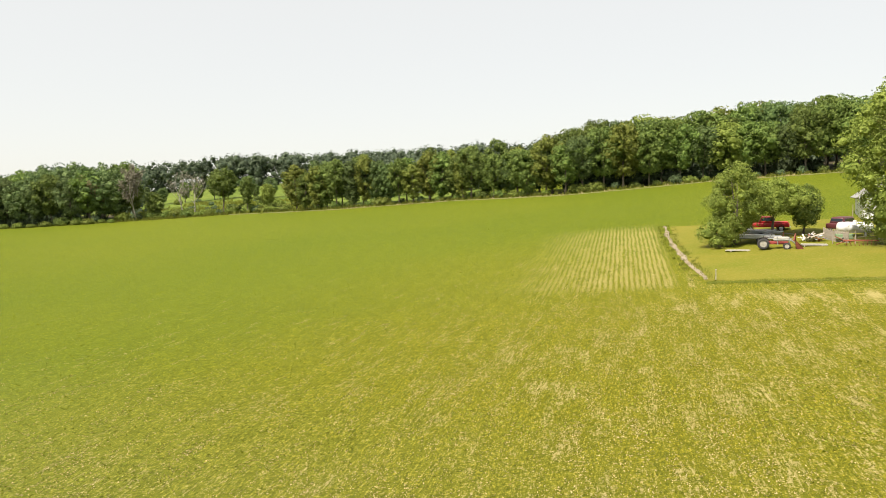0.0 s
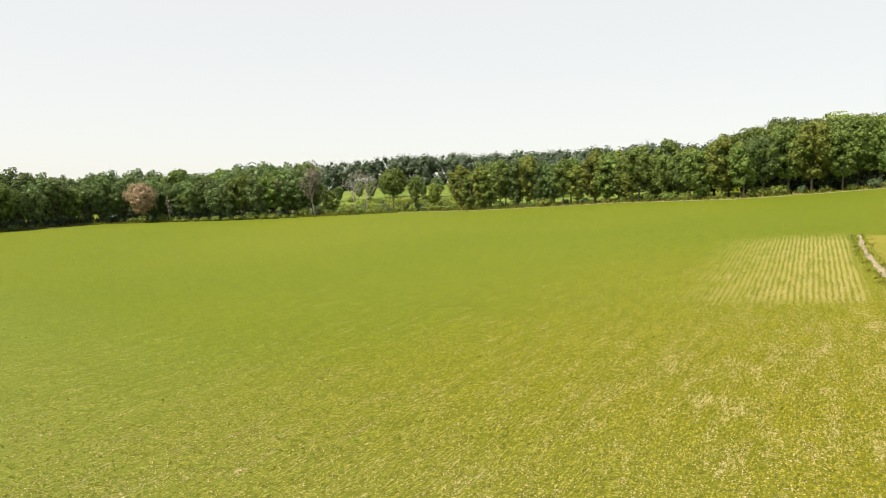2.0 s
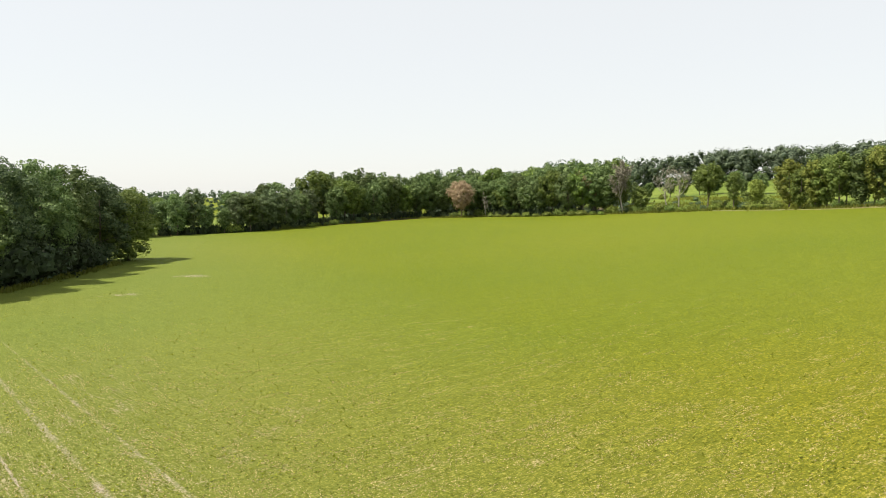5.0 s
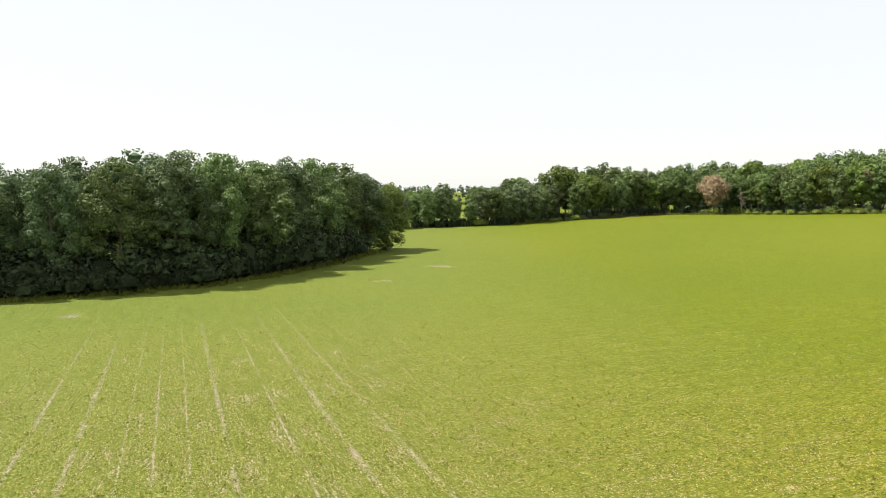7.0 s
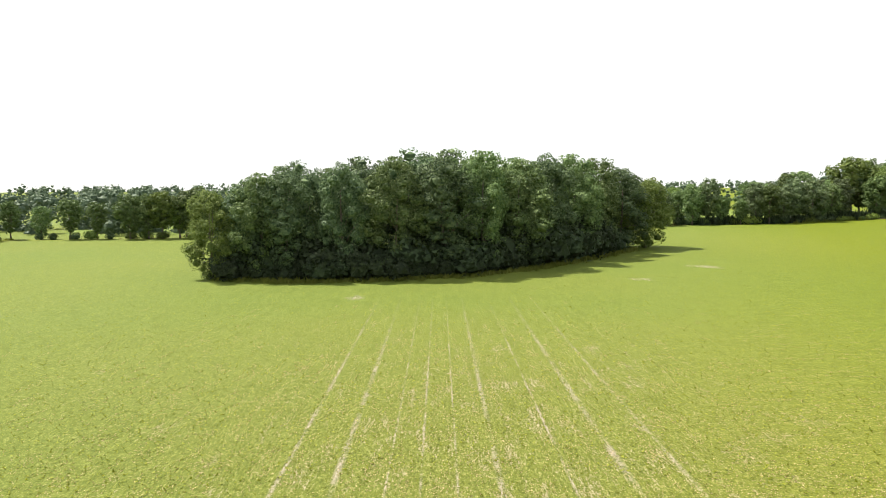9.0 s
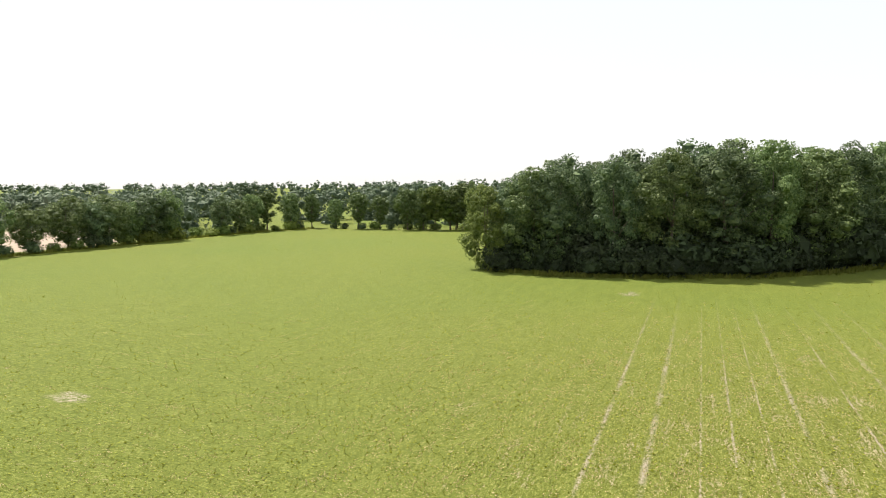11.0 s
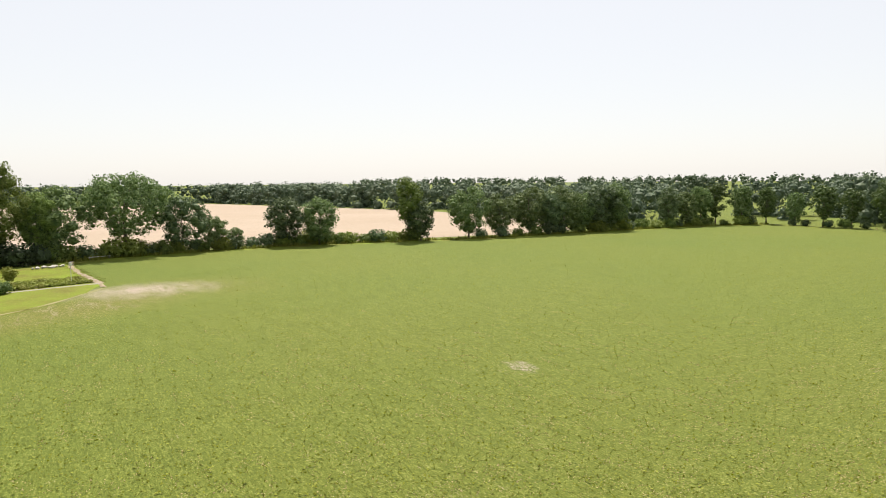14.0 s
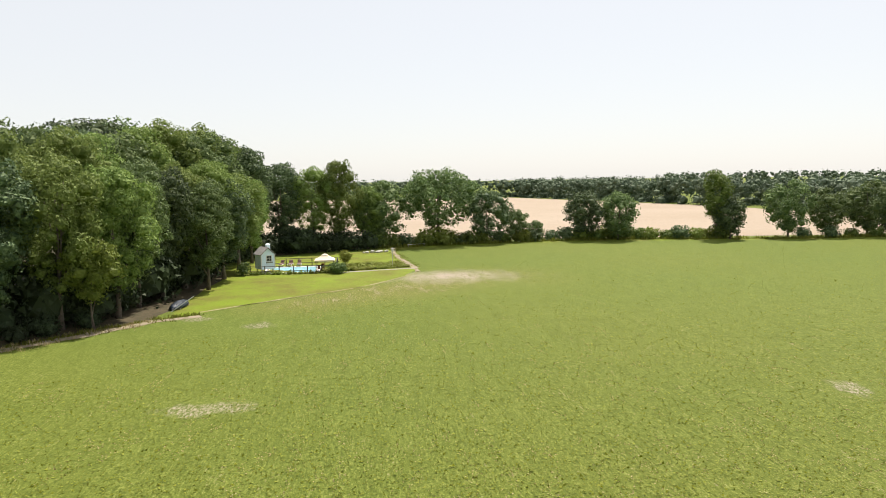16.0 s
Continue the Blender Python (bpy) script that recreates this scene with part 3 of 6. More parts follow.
def wood(rng, H, W, z0, cs, r0, lean=0.0, limbs=7):
    """A tapered, slightly crooked trunk and the limbs that carry the crown."""
    top = H * 0.72
    pts = [Vector((lean * t * t * 2 + math.sin(t * 5) * 0.12, math.cos(t * 4) * 0.12, top * t)) for t in np.linspace(0, 1, 7)]
    rad = [r0 * (1.35 if i == 0 else 1) * (1 - 0.85 * i / 6) for i in range(7)]
    bits = [tube(pts, rad, 8)]
    for i in range(limbs):
        t = 0.3 + 0.55 * i / limbs
        a = pts[int(t * 6)]
        b = Vector(cs[int(rng.integers(0, len(cs)))])
        if b.z < a.z:
            b.z = a.z + 1.0
        m = a.lerp(b, 0.5) + Vector((0, 0, (b - a).length * 0.10))
        r = r0 * (1 - t) * 0.55
        bits.append(tube([a, m, b], [r, r * 0.7, r * 0.25], 5))
    return join_geo(bits)


def make_tree(seed, H, W, z0, lobes, n, card, leaf, label, m, group="", flat=1.0, r0=None, bark=None, top_heavy=0.5, name="tree", limbs=7, lean=0.0, inner=0.18):
    rng = np.random.default_rng(seed)
    q, cs = crown_cards(rng, H, W, z0, lobes, n, card, flat, top_heavy, inner)
    e = thing(name, m, label, "tree", group)
    v, f = wood(rng, H, W, z0, cs, r0 or H * 0.016, lean, limbs)
    part_mesh("trunk", mesh_from("trunk", v, f, bark or BARK, True), e)
    part_mesh("crown", card_mesh("crown", q, leaf), e)
    return e


def make_shrub(seed, H, W, n, card, leaf, label, m, group="", name="shrub"):
    """A bush that is leafy down to the ground, with its stems inside."""
    rng = np.random.default_rng(seed)
    q, cs = crown_cards(rng, H, W, -0.15 * H, 7, n, card, 1.0, 0.2, 0.25)
    q = q[q[:, :, 2].min(axis=1) > -0.05]
    e = thing(name, m, label, "shrub", group)
    bits = []
    for i in range(6):
        b = Vector(cs[i % len(cs)])
        b.z = max(b.z, 0.4 * H)
        bits.append(tube([(rng.uniform(-.2, .2), rng.uniform(-.2, .2), -0.1), b * 0.5 + Vector((0, 0, 0.1)), b], [0.05, 0.035, 0.015], 5))
    v, f = join_geo(bits)
    part_mesh("stem", mesh_from("stem", v, f, BARK, True), e)
    part_mesh("foliage", card_mesh("foliage", q, leaf), e)
    return e


def make_bare(seed, H, W, n, leaf, bark, label, m, group="", density=1.0, name="tree"):
    """A dying tree: forking bare limbs, with few or withered leaves on the twigs."""
    rng = np.random.default_rng(seed)
    bits, tips = [], []

    def grow(p, d, ln, r, depth):
        pts, rad = [p], [r]
        for i in range(3):
            d = (d + Vector(rng.normal(0, 0.13, 3)) + Vector((0, 0, 0.06))).normalized()
            p = p + d * ln / 3
            pts.append(p)
            rad.append(r * (1 - 0.2 * (i + 1)))
        bits.append(tube(pts, rad, 7 if depth < 2 else 4))
        if depth >= 2:
            tips.extend([pts[1], pts[2], pts[3]])
        if depth < 4:
            for k in range(3 if depth else 5):
                s = pts[1 + (k + 1) % 3] if depth else pts[1].lerp(pts[3], 0.2 + 0.2 * k)
                az = rng.uniform(0, 6.28)
                out = Vector((math.cos(az), math.sin(az), 0)) * (W / H * 1.5) + Vector((0, 0, rng.uniform(0.5, 1.0)))
                grow(s, (d * 0.6 + out).normalized(), ln * rng.uniform(0.45, 0.62), r * 0.42, depth + 1)

    grow(Vector((0, 0, -0.2)), Vector((0, 0, 1)), H * 0.55, H * 0.016, 0)
    e = thing(name, m, label, "tree", group)
    v, f = join_geo(bits)
    top = max(q[2] for q in v)
    k = H / top
    v = [Vector((q[0], q[1], q[2] * k)) for q in v]
    part_mesh("trunk", mesh_from("trunk", v, f, bark, True), e)
    t = np.array([tuple(q) for q in tips]) * np.array([1, 1, k])
    c = t[rng.integers(0, len(t), n)] + rng.normal(0, 0.45, (n, 3))
    part_mesh("crown", card_mesh("crown", leaf_tris(rng, c, rng.normal(size=(n, 3)), 0.24 * rng.uniform(0.5, 1.4, n)), leaf), e)
    return e


def scatter(templates, spots, rng):
    """Puts trees at the spots (x, y, height): the templates themselves first, then copies of them."""
    placed = []
    for i, (x, y, h) in enumerate(spots):
        tpl = templates[i % len(templates)] if i < len(templates) else templates[int(rng.integers(0, len(templates)))]
        s = h / tpl["tall"]
        sx = s * rng.uniform(0.85, 1.15)
        m = pose(x, y, gz(x, y) - 0.1, 0, 0, rng.uniform(0, 360))
        if i < len(templates) and not tpl.get("set"):
            tpl.matrix_basis = m @ Matrix.Diagonal((sx, sx, s, 1))
            tpl["set"] = 1
            placed.append(tpl)
            continue
        keep = tpl.matrix_basis.copy()
        tpl.matrix_basis = Matrix()
        c = copy_thing(tpl, m @ Matrix.Diagonal((sx, sx, s, 1)))
        tpl.matrix_basis = keep
        placed.append(c)
    return placed


def along(line, gap, rng, jitter, lo, hi, inset=0.0):
    """Spots along a line, with heights between lo and hi; inset moves them to the side of the line."""
    out = []
    carry = 0.0
    for a, b in zip(line, line[1:]):
        a, b = Vector(a), Vector(b)
        d = b - a
        n = Vector((-d.y, d.x)).normalized()
        s = carry
        while s < d.length:
            q = a + d.normalized() * s + n * (inset + rng.uniform(-jitter, jitter))
            out.append((q.x, q.y, rng.uniform(lo, hi)))
            s += gap * rng.uniform(0.75, 1.25)
        carry = s - d.length
    return out


def templates(kind, specs, label, group, top_heavy=0.5):
    out = []
    for sd, H, W, z0, lobes, n, card, leaf in specs:
        e = make_tree(sd, H, W, z0, lobes, n, card, leaf, label, Matrix(), group, top_heavy=top_heavy)
        e["tall"] = H
        out.append(e)
    return out


R = np.random.default_rng(5)

# edge of the northern wood, trunks showing under the crowns
NORTH = [(118, 140), (91, 160), (81, 166), (63, 173), (44, 174), (30, 176)]
north = templates("n", [(11, 17, 12.5, 1.8, 34, 4900, 0.300, LEAF), (12, 18, 13, 2.6, 36, 4900, 0.300, LEAF_DEEP), (13, 16, 11.5, 0.8, 32, 4900, 0.300, LEAF_LIGHT),
                        (14, 18, 11.5, 2.0, 32, 4900, 0.300, LEAF)], "tall leafy green oak at the wood's edge", "trees of the northern wood")
scatter(north, along(NORTH, 4.8, R, 1.4, 13, 18) + along(NORTH, 5.5, R, 1.5, 16, 19.5, -7) + along(NORTH, 7, R, 2, 17.5, 20, -16), R)

# hedgerow on the field's northern rim, with gaps onto the meadow
HEDGE_N = [(26, 178), (3, 196), (-30, 206), (-42, 209.5)]
row_n = templates("h", [(21, 15, 8.5, 0.2, 28, 3500, 0.320, LEAF_LIGHT), (22, 14, 8, -0.2, 25, 3500, 0.320, LEAF), (23, 16, 8.5, 1.8, 28, 3500, 0.320, LEAF), (24, 13, 8.5, -0.2, 26, 3500, 0.320, LEAF_DEEP)],
                  "slender green hedgerow tree hung with vines", "hedgerow trees")
scatter(row_n, along(HEDGE_N, 3.7, R, 1.6, 11.5, 16.5) + along(HEDGE_N, 6.5, R, 1.6, 13, 17, -6) + [(-44, 211, 15)], R)

# denser trees of the north-western corner
CORNER = [(-104, 224), (-118, 221), (-132, 219), (-153, 227), (-172, 219), (-181, 206), (-184, 186), (-183, 168)]
corner = templates("c", [(31, 17, 12, 1.0, 34, 3900, 0.34, LEAF_WOOD), (32, 16, 11, 1.0, 32, 3900, 0.34, LEAF_DEEP), (33, 18, 12, 2.0, 34, 3900, 0.34, LEAF)],
                   "broad green tree of the field corner", "trees of the field corner")
scatter(corner, along(CORNER, 5.2, R, 1.5, 14, 18.5) + along(CORNER, 6.0, R, 2, 17.5, 21.0, -9), R)

# the first template's greyish leaves have the haze in their colour
row_w = templates("w", [(25, 15, 9, 0.2, 26, 3400, 0.30, LEAF_HAZE_TINT), (26, 14, 8.5, -0.4, 24, 3400, 0.30, LEAF_WOOD), (27, 16, 8.5, 1.6, 26, 3400, 0.30, LEAF_DEEP)],
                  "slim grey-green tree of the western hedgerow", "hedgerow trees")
# western treeline, thinner, the meadow shining through below
WEST = [(-183, 160), (-182, 135), (-196, 110), (-206, 60), (-204, 0), (-201, -34)]
scatter(corner, along(WEST, 6.5, R, 2.5, 8.5, 13, -7), R)
scatter(row_w, along(WEST, 4.2, R, 2.2, 7.5, 15.0) + along([(-196, 172), (-197, 136)], 5, R, 2, 13, 17), R)
scatter(corner, along([(-198, -26), (-200, -50)], 4.0, R, 1.0, 12, 15), R)
scatter(row_w, [(-177, -93, 11.8), (-183, -91, 10.5), (-180, -95, 9.0), (-190, -90, 12.0), (-195, -88, 12.6), (-201, -83, 12.1), (-206, -78, 11.5), (-205, -70, 10.0), (-202, -62, 12.0), (-201, -55, 11.0)], R)

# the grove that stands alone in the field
grove = templates("g", [(43, 16, 11.4, -1.5, 28, 15500, 0.180, LEAF_FRESH), (42, 17, 9.8, -1.5, 28, 15500, 0.180, LEAF_SHADE_TONED), (41, 18, 10.4, -1.0, 31, 15500, 0.180, LEAF_WOOD),
                        (44, 19, 10.6, -0.6, 31, 15500, 0.180, LEAF_SHADE_TONED)], "dense dark green tree of the lone grove", "trees of the grove", 0.45)
grove_back = templates("b", [(45, 18, 13.5, 0.0, 24, 8500, 0.23, LEAF_WOOD), (46, 18, 13.5, 0.0, 24, 8500, 0.23, LEAF_SHADE_TONED)], "dense dark green tree of the lone grove", "trees of the grove", 0.45)
scatter(grove, [(-106.5, -14.0, 14.0), (-108, -8.5, 16.0), (-105, -6.5, 16.6), (-104, -3, 17.8), (-102.5, 5, 18.2), (-102, 13, 19.0), (-102.5, 20, 20.0), (-105, 27, 20.0), (-108.5, 34, 18.7),
                (-114, 41, 20.2), (-120, 48, 20.2), (-126, 55, 19.6), (-131.5, 63, 18.0), (-133, 69, 15.5), (-138, 66, 17.5)], R)
scatter(grove_back, [(-115, -6, 16.2), (-112, 0, 18.7), (-111, 9, 19.4), (-111, 18, 20.7), (-114, 27, 21.0), (-119, 36, 19.7), (-126, 45, 19.2), (-134, 54, 19.2)]
        + [(-122, -2, 18.2), (-121, 10, 19.7), (-122, 20, 20.7), (-127, 31, 20.2), (-135, 42, 19.2), (-131, 4, 18.2), (-133, 18, 19.2)], R)

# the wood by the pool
pool_wood = templates("p", [(51, 18, 10.4, 2.0, 32, 15000, 0.170, LEAF_WOOD), (52, 17, 9.6, 1.2, 30, 15000, 0.170, LEAF_SHADE_TONED), (53, 19, 10.4, 2.6, 32, 15000, 0.170, LEAF_LIGHT_WOOD), (54, 18, 10, 1.8, 31, 15000, 0.170, LEAF_FRESH)],
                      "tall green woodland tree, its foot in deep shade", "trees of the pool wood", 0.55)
pool_back = templates("q", [(55, 18, 13, 3, 34, 9500, 0.21, LEAF_WOOD), (56, 18, 12, 3, 34, 9500, 0.21, LEAF_FRESH), (57, 19, 13, 3, 34, 9500, 0.21, LEAF_SHADE_TONED)], "tall green woodland tree of the deep wood", "trees of the pool wood", 0.8)
scatter(pool_wood, [(19, -62, 14.5), (13, -66, 15.5), (8, -69.5, 15.5), (4, -73.5, 15), (2.5, -79, 15.5), (0.5, -85, 15.5), (-2, -91, 15.5), (-4.5, -97, 16), (-6, -104, 16.5), (-5, -111, 20.5)]
        + [(26, -66, 17.5), (19, -70, 18), (13, -74, 18), (9, -79, 18.5), (7, -86, 19), (5, -93, 19), (3, -100, 21), (1, -107, 22), (0, -115, 21.5), (-6, -118, 22.5), (-12, -124, 20)], R)
scatter(pool_back, [(33, -72, 18.4), (25, -78, 19), (18, -83, 19.2), (15, -91, 19.8), (12, -99, 20.6), (9, -108, 22.6), (7, -117, 22.6), (2, -124, 21.5), (-5, -128, 22.5), (36, -62, 17), (38, -84, 19.4), (28, -92, 20.4), (22, -103, 21), (16, -113, 21.4)], R)
scatter(pool_wood, [(-13, -133, 19), (-19, -131, 17.5), (-24.5, -131, 16), (-29, -130, 17.5), (-4, -138, 18), (-35, -131.5, 12.5)], R)
# trees that lean out over the lawn
scatter(pool_wood, [(-4.5, -89, 13.5), (-6.8, -98, 14), (-9.5, -107, 14.5), (-12, -116, 14)], R)
make_tree(58, 8.5, 5.2, 1.6, 22, 6000, 0.14, LEAF_VINE, "young bright yellow-green tree at the wood's edge", on_ground(5.6, -69.2, 0), "trees of the pool wood", r0=0.1, top_heavy=0.7)
# southern hedgerow: named trees with the wheat showing between them
make_tree(61, 15.5, 16.5, 2.0, 60, 11000, 0.24, LEAF_WOOD, "large spreading oak with a forked dark trunk", on_ground(-49.3, -132.0, 20), "hedgerow trees", r0=0.42, limbs=14, inner=0.08)
hedge = templates("s", [(62, 12, 9.5, 0.0, 30, 7000, 0.200, LEAF_SHADE_TONED), (63, 11, 8.2, -0.3, 25, 7000, 0.200, LEAF_WOOD), (64, 12, 9.6, -0.4, 28, 7000, 0.200, LEAF_WOOD)],
                  "vine-covered dark hedgerow tree", "hedgerow trees")
scatter(hedge, [(-79, -126.5, 10.9), (-84.5, -122.5, 10.6), (-117, -111, 12.6), (-125, -108.5, 10.8), (-133, -106, 12.3), (-138, -104, 11.0), (-143, -103, 12.4), (-148.5, -101.5, 10.4), (-154, -99.5, 12.8),
                (-159, -98.5, 13.1), (-58.7, -129.6, 11.6), (-64.8, -129, 7.1), (-37.4, -133.5, 13.5), (-69, -128.5, 4.6)], R)
make_tree(65, 15.0, 7.4, 3.0, 22, 4200, 0.21, LEAF, "tall leaning hedgerow tree with an open top", on_ground(-102.4, -115.0, 0), "hedgerow trees", lean=-0.5, top_heavy=0.25)
make_tree(66, 9.2, 7.4, -0.3, 22, 4500, 0.22, LEAF_SHADE_TONED, "round dark ivy-clad tree of the hedgerow", on_ground(-104.6, -113.6, 0), "hedgerow trees")

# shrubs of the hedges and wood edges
# understorey shrubs, their leaf colour darkened to the shade at the trees' feet
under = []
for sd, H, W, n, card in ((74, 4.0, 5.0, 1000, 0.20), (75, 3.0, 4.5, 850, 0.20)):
    e = make_shrub(sd, H, W, n, card, LEAF_UNDER_SHADE, "shrub under the trees, its leaves coloured as deep shade", Matrix(), "understorey shrubs")
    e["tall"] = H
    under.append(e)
shrubs = []
for sd, H, W, n, card, leaf in ((71, 3.0, 4.2, 700, 0.22, LEAF), (72, 2.2, 3.6, 600, 0.22, LEAF_VINE), (73, 3.6, 4.4, 750, 0.22, LEAF_SHADE_TONED)):
    e = make_shrub(sd, H, W, n, card, leaf, "bushy green shrub of the hedge", Matrix(), "hedge shrubs")
    e["tall"] = H
    shrubs.append(e)
scatter(shrubs, along([(-62, -129), (-84, -125), (-104, -115)], 2.9, R, 0.5, 2.2, 3.6) + along([(-36, -130), (-62, -130)], 2.6, R, 0.7, 2.4, 4.0)
        + along([(-118, -108), (-157, -98), (-186, -90), (-204, -78)], 4.5, R, 0.7, 2.0, 3.6)
        + along([(-203, -70), (-198, -36)], 4.5, R, 0.8, 1.8, 3.0), R)
scatter(shrubs, along([(-62, 222), (-95, 223), (-130, 219), (-153, 226), (-184, 207)], 4.2, R, 0.8, 1.6, 3.2)
        + along([(-50, 214), (-62, 222)], 3.0, R, 1.5, 1.8, 3.6) + along(HEDGE_N, 5.0, R, 0.8, 1.4, 3.0)
        + along([(92, 159), (63, 171), (30, 175)], 4.5, R, 0.8, 1.4, 2.8)
        + along([(-181, 196), (-180, 140), (-194, 110), (-204, 60)], 4.0, R, 0.8, 1.4, 2.8), R)
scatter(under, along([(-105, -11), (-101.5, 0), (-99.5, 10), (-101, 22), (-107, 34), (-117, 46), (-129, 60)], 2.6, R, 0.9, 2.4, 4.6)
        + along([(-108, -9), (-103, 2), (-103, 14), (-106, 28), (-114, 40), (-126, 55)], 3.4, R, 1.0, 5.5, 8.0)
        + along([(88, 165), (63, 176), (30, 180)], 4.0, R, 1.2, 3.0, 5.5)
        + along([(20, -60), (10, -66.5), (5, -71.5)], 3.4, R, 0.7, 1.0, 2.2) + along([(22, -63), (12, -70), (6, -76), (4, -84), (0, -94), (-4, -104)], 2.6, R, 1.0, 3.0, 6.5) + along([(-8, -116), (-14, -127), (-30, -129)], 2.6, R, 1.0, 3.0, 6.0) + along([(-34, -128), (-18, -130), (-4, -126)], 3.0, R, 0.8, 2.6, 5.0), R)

scatter(shrubs, [(22, -58.5, 4.6), (17.5, -61.5, 3.8), (24, -60, 5.2)], R)
weeds = along([(-50, 228), (-75, 240), (-100, 250)], 5.0, R, 7, 1.2, 2.6) + along([(-40, 250), (-80, 275), (-130, 290)], 8.0, R, 14, 1.4, 3.2) + along([(-205, 100), (-212, 50), (-212, 0)], 7.0, R, 3, 1.2, 2.8)
scatter(shrubs, weeds, R)
scatter(shrubs[1:2], along([(-48, 214), (-62, 223), (-97, 225)], 1.9, R, 1.4, 1.2, 3.2) + along([(-104, 219.5), (-130, 217), (-150, 216)], 4.0, R, 0.8, 1.0, 2.2)
         + along([(-60, 235), (-105, 240)], 3.5, R, 4, 1.0, 2.4) + along([(-45, 224), (-60, 245)], 4, R, 4, 1.2, 3.0), R)
scatter(corner, along([(-120, 284), (-80, 292), (-40, 276), (0, 244)], 7.0, R, 4, 7, 11), R)
scatter(row_n, [(-56, 224, 7.5), (-92, 224, 9), (-100, 226, 14), (-106, 227, 15)], R)

# trees that stand out: withered, dead and pale
make_tree(81, 15.0, 12.5, 2.0, 30, 3800, 0.30, LEAF_BROWN, "withered tree with rusty brown leaves", on_ground(-159, 213.5), "hedgerow trees", r0=0.2, limbs=10)
make_bare(82, 15.5, 8, 3000, LEAF_BROWN, BARK, "half-dead tree with thin brown leaves", on_ground(-109, 222.5), "hedgerow trees")
make_bare(83, 17.5, 8, 2600, LEAF_GREY, BARK_PALE, "tall dead tree with fine grey twigs", on_ground(-97, 221.5), "hedgerow trees")
make_bare(84, 15, 6, 320, LEAF_GREY, BARK_PALE, "bare pale dead tree over the meadow", on_ground(-82, 222.5), "hedgerow trees")
make_bare(85, 14.5, 6, 300, LEAF_GREY, BARK_PALE, "bare pale dead tree over the meadow", on_ground(-79.5, 224), "hedgerow trees")
make_bare(86, 9.0, 3, 80, LEAF_GREY, BARK_PALE, "broken pale dead trunk at the field edge", on_ground(-150.5, 218), "hedgerow trees")
make_tree(87, 15.8, 10, 4.0, 30, 4600, 0.28, LEAF, "open-crowned tree on slim stems by the meadow", on_ground(-69.5, 222), "hedgerow trees", r0=0.22, limbs=12)
make_tree(88, 9.5, 5, 2.0, 18, 2200, 0.26, LEAF_LIGHT, "small light green tree by the meadow", on_ground(-53.5, 215.5), "hedgerow trees", r0=0.12)
make_tree(89, 12, 5.5, 2.0, 20, 2600, 0.26, LEAF, "slim green tree by the meadow", on_ground(-61, 219), "hedgerow trees", r0=0.14)


# ---------- far woods ----------
def far_wood(name, blobs, n, card, label, seed, leaf=None):
    """Woods too far to count: a canopy of rounded crowns down to the ground."""
    rng = np.random.default_rng(seed)
    cs, rs = [], []
    for x0, y0, x1, y1, depth, count, lo, hi in blobs:
        d = Vector((x1 - x0, y1 - y0))
        nn = Vector((-d.y, d.x)).normalized()
        for i in range(count):
            t, u = rng.uniform(0, 1), rng.uniform(0, 1)
            x, y = x0 + d.x * t + nn.x * depth * u, y0 + d.y * t + nn.y * depth * u
            h, w = lo + (hi - lo) * rng.uniform(0, 1) ** 1.4, rng.uniform(4.0, 6.4)
            z = gz(x, y)
            for k in range(9):
                f = (1.0, 0.93, 0.88, 0.84, 0.74, 0.66, 0.58, 0.40, 0.24)[k]
                r = w * rng.uniform(0.36, 0.56) * (1.0 if k < 7 else 1.3)
                az, out = rng.uniform(0, 6.28), w * (0.0, 0.45, 0.55, 0.6, 0.75, 0.7, 0.6, 0.3, 0.3)[k]
                cs.append((x + math.cos(az) * out, y + math.sin(az) * out, z + h * f - r))
                rs.append(r)
    cs, rs = np.array(cs), np.array(rs)
    which = rng.choice(len(cs), n, p=rs ** 2 / np.sum(rs ** 2))
    d = rng.normal(size=(n, 3))
    d[:, 2] += 0.3
    d /= np.linalg.norm(d, axis=1, keepdims=True)
    c = cs[which] + d * (rs[which] * rng.uniform(0.88, 1.08, n))[:, None]
    nrm = d + rng.normal(0, 0.4, d.shape)
    q = leaf_tris(rng, c, nrm, card * rng.uniform(0.6, 1.3, n))
    # default leaves carry the haze of the distance in their colour
    me = card_mesh(name, np.concatenate([q, hearts(rng, cs, rs, 0.62, 1)]), leaf or LEAF_FAR_HAZE)
    return tagged(new(name, me), label, "woods", "", "stuff")


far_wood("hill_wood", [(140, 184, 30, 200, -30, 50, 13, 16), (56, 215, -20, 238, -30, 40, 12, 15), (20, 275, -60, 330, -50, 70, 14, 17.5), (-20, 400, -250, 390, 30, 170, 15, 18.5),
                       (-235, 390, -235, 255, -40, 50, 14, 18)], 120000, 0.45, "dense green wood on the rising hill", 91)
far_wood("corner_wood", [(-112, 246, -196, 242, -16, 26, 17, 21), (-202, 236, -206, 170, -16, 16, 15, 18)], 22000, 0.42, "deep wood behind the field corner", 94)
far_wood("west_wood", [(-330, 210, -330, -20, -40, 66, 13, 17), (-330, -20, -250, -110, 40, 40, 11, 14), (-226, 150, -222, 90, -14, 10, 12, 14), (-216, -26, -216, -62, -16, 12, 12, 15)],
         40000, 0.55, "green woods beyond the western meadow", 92)
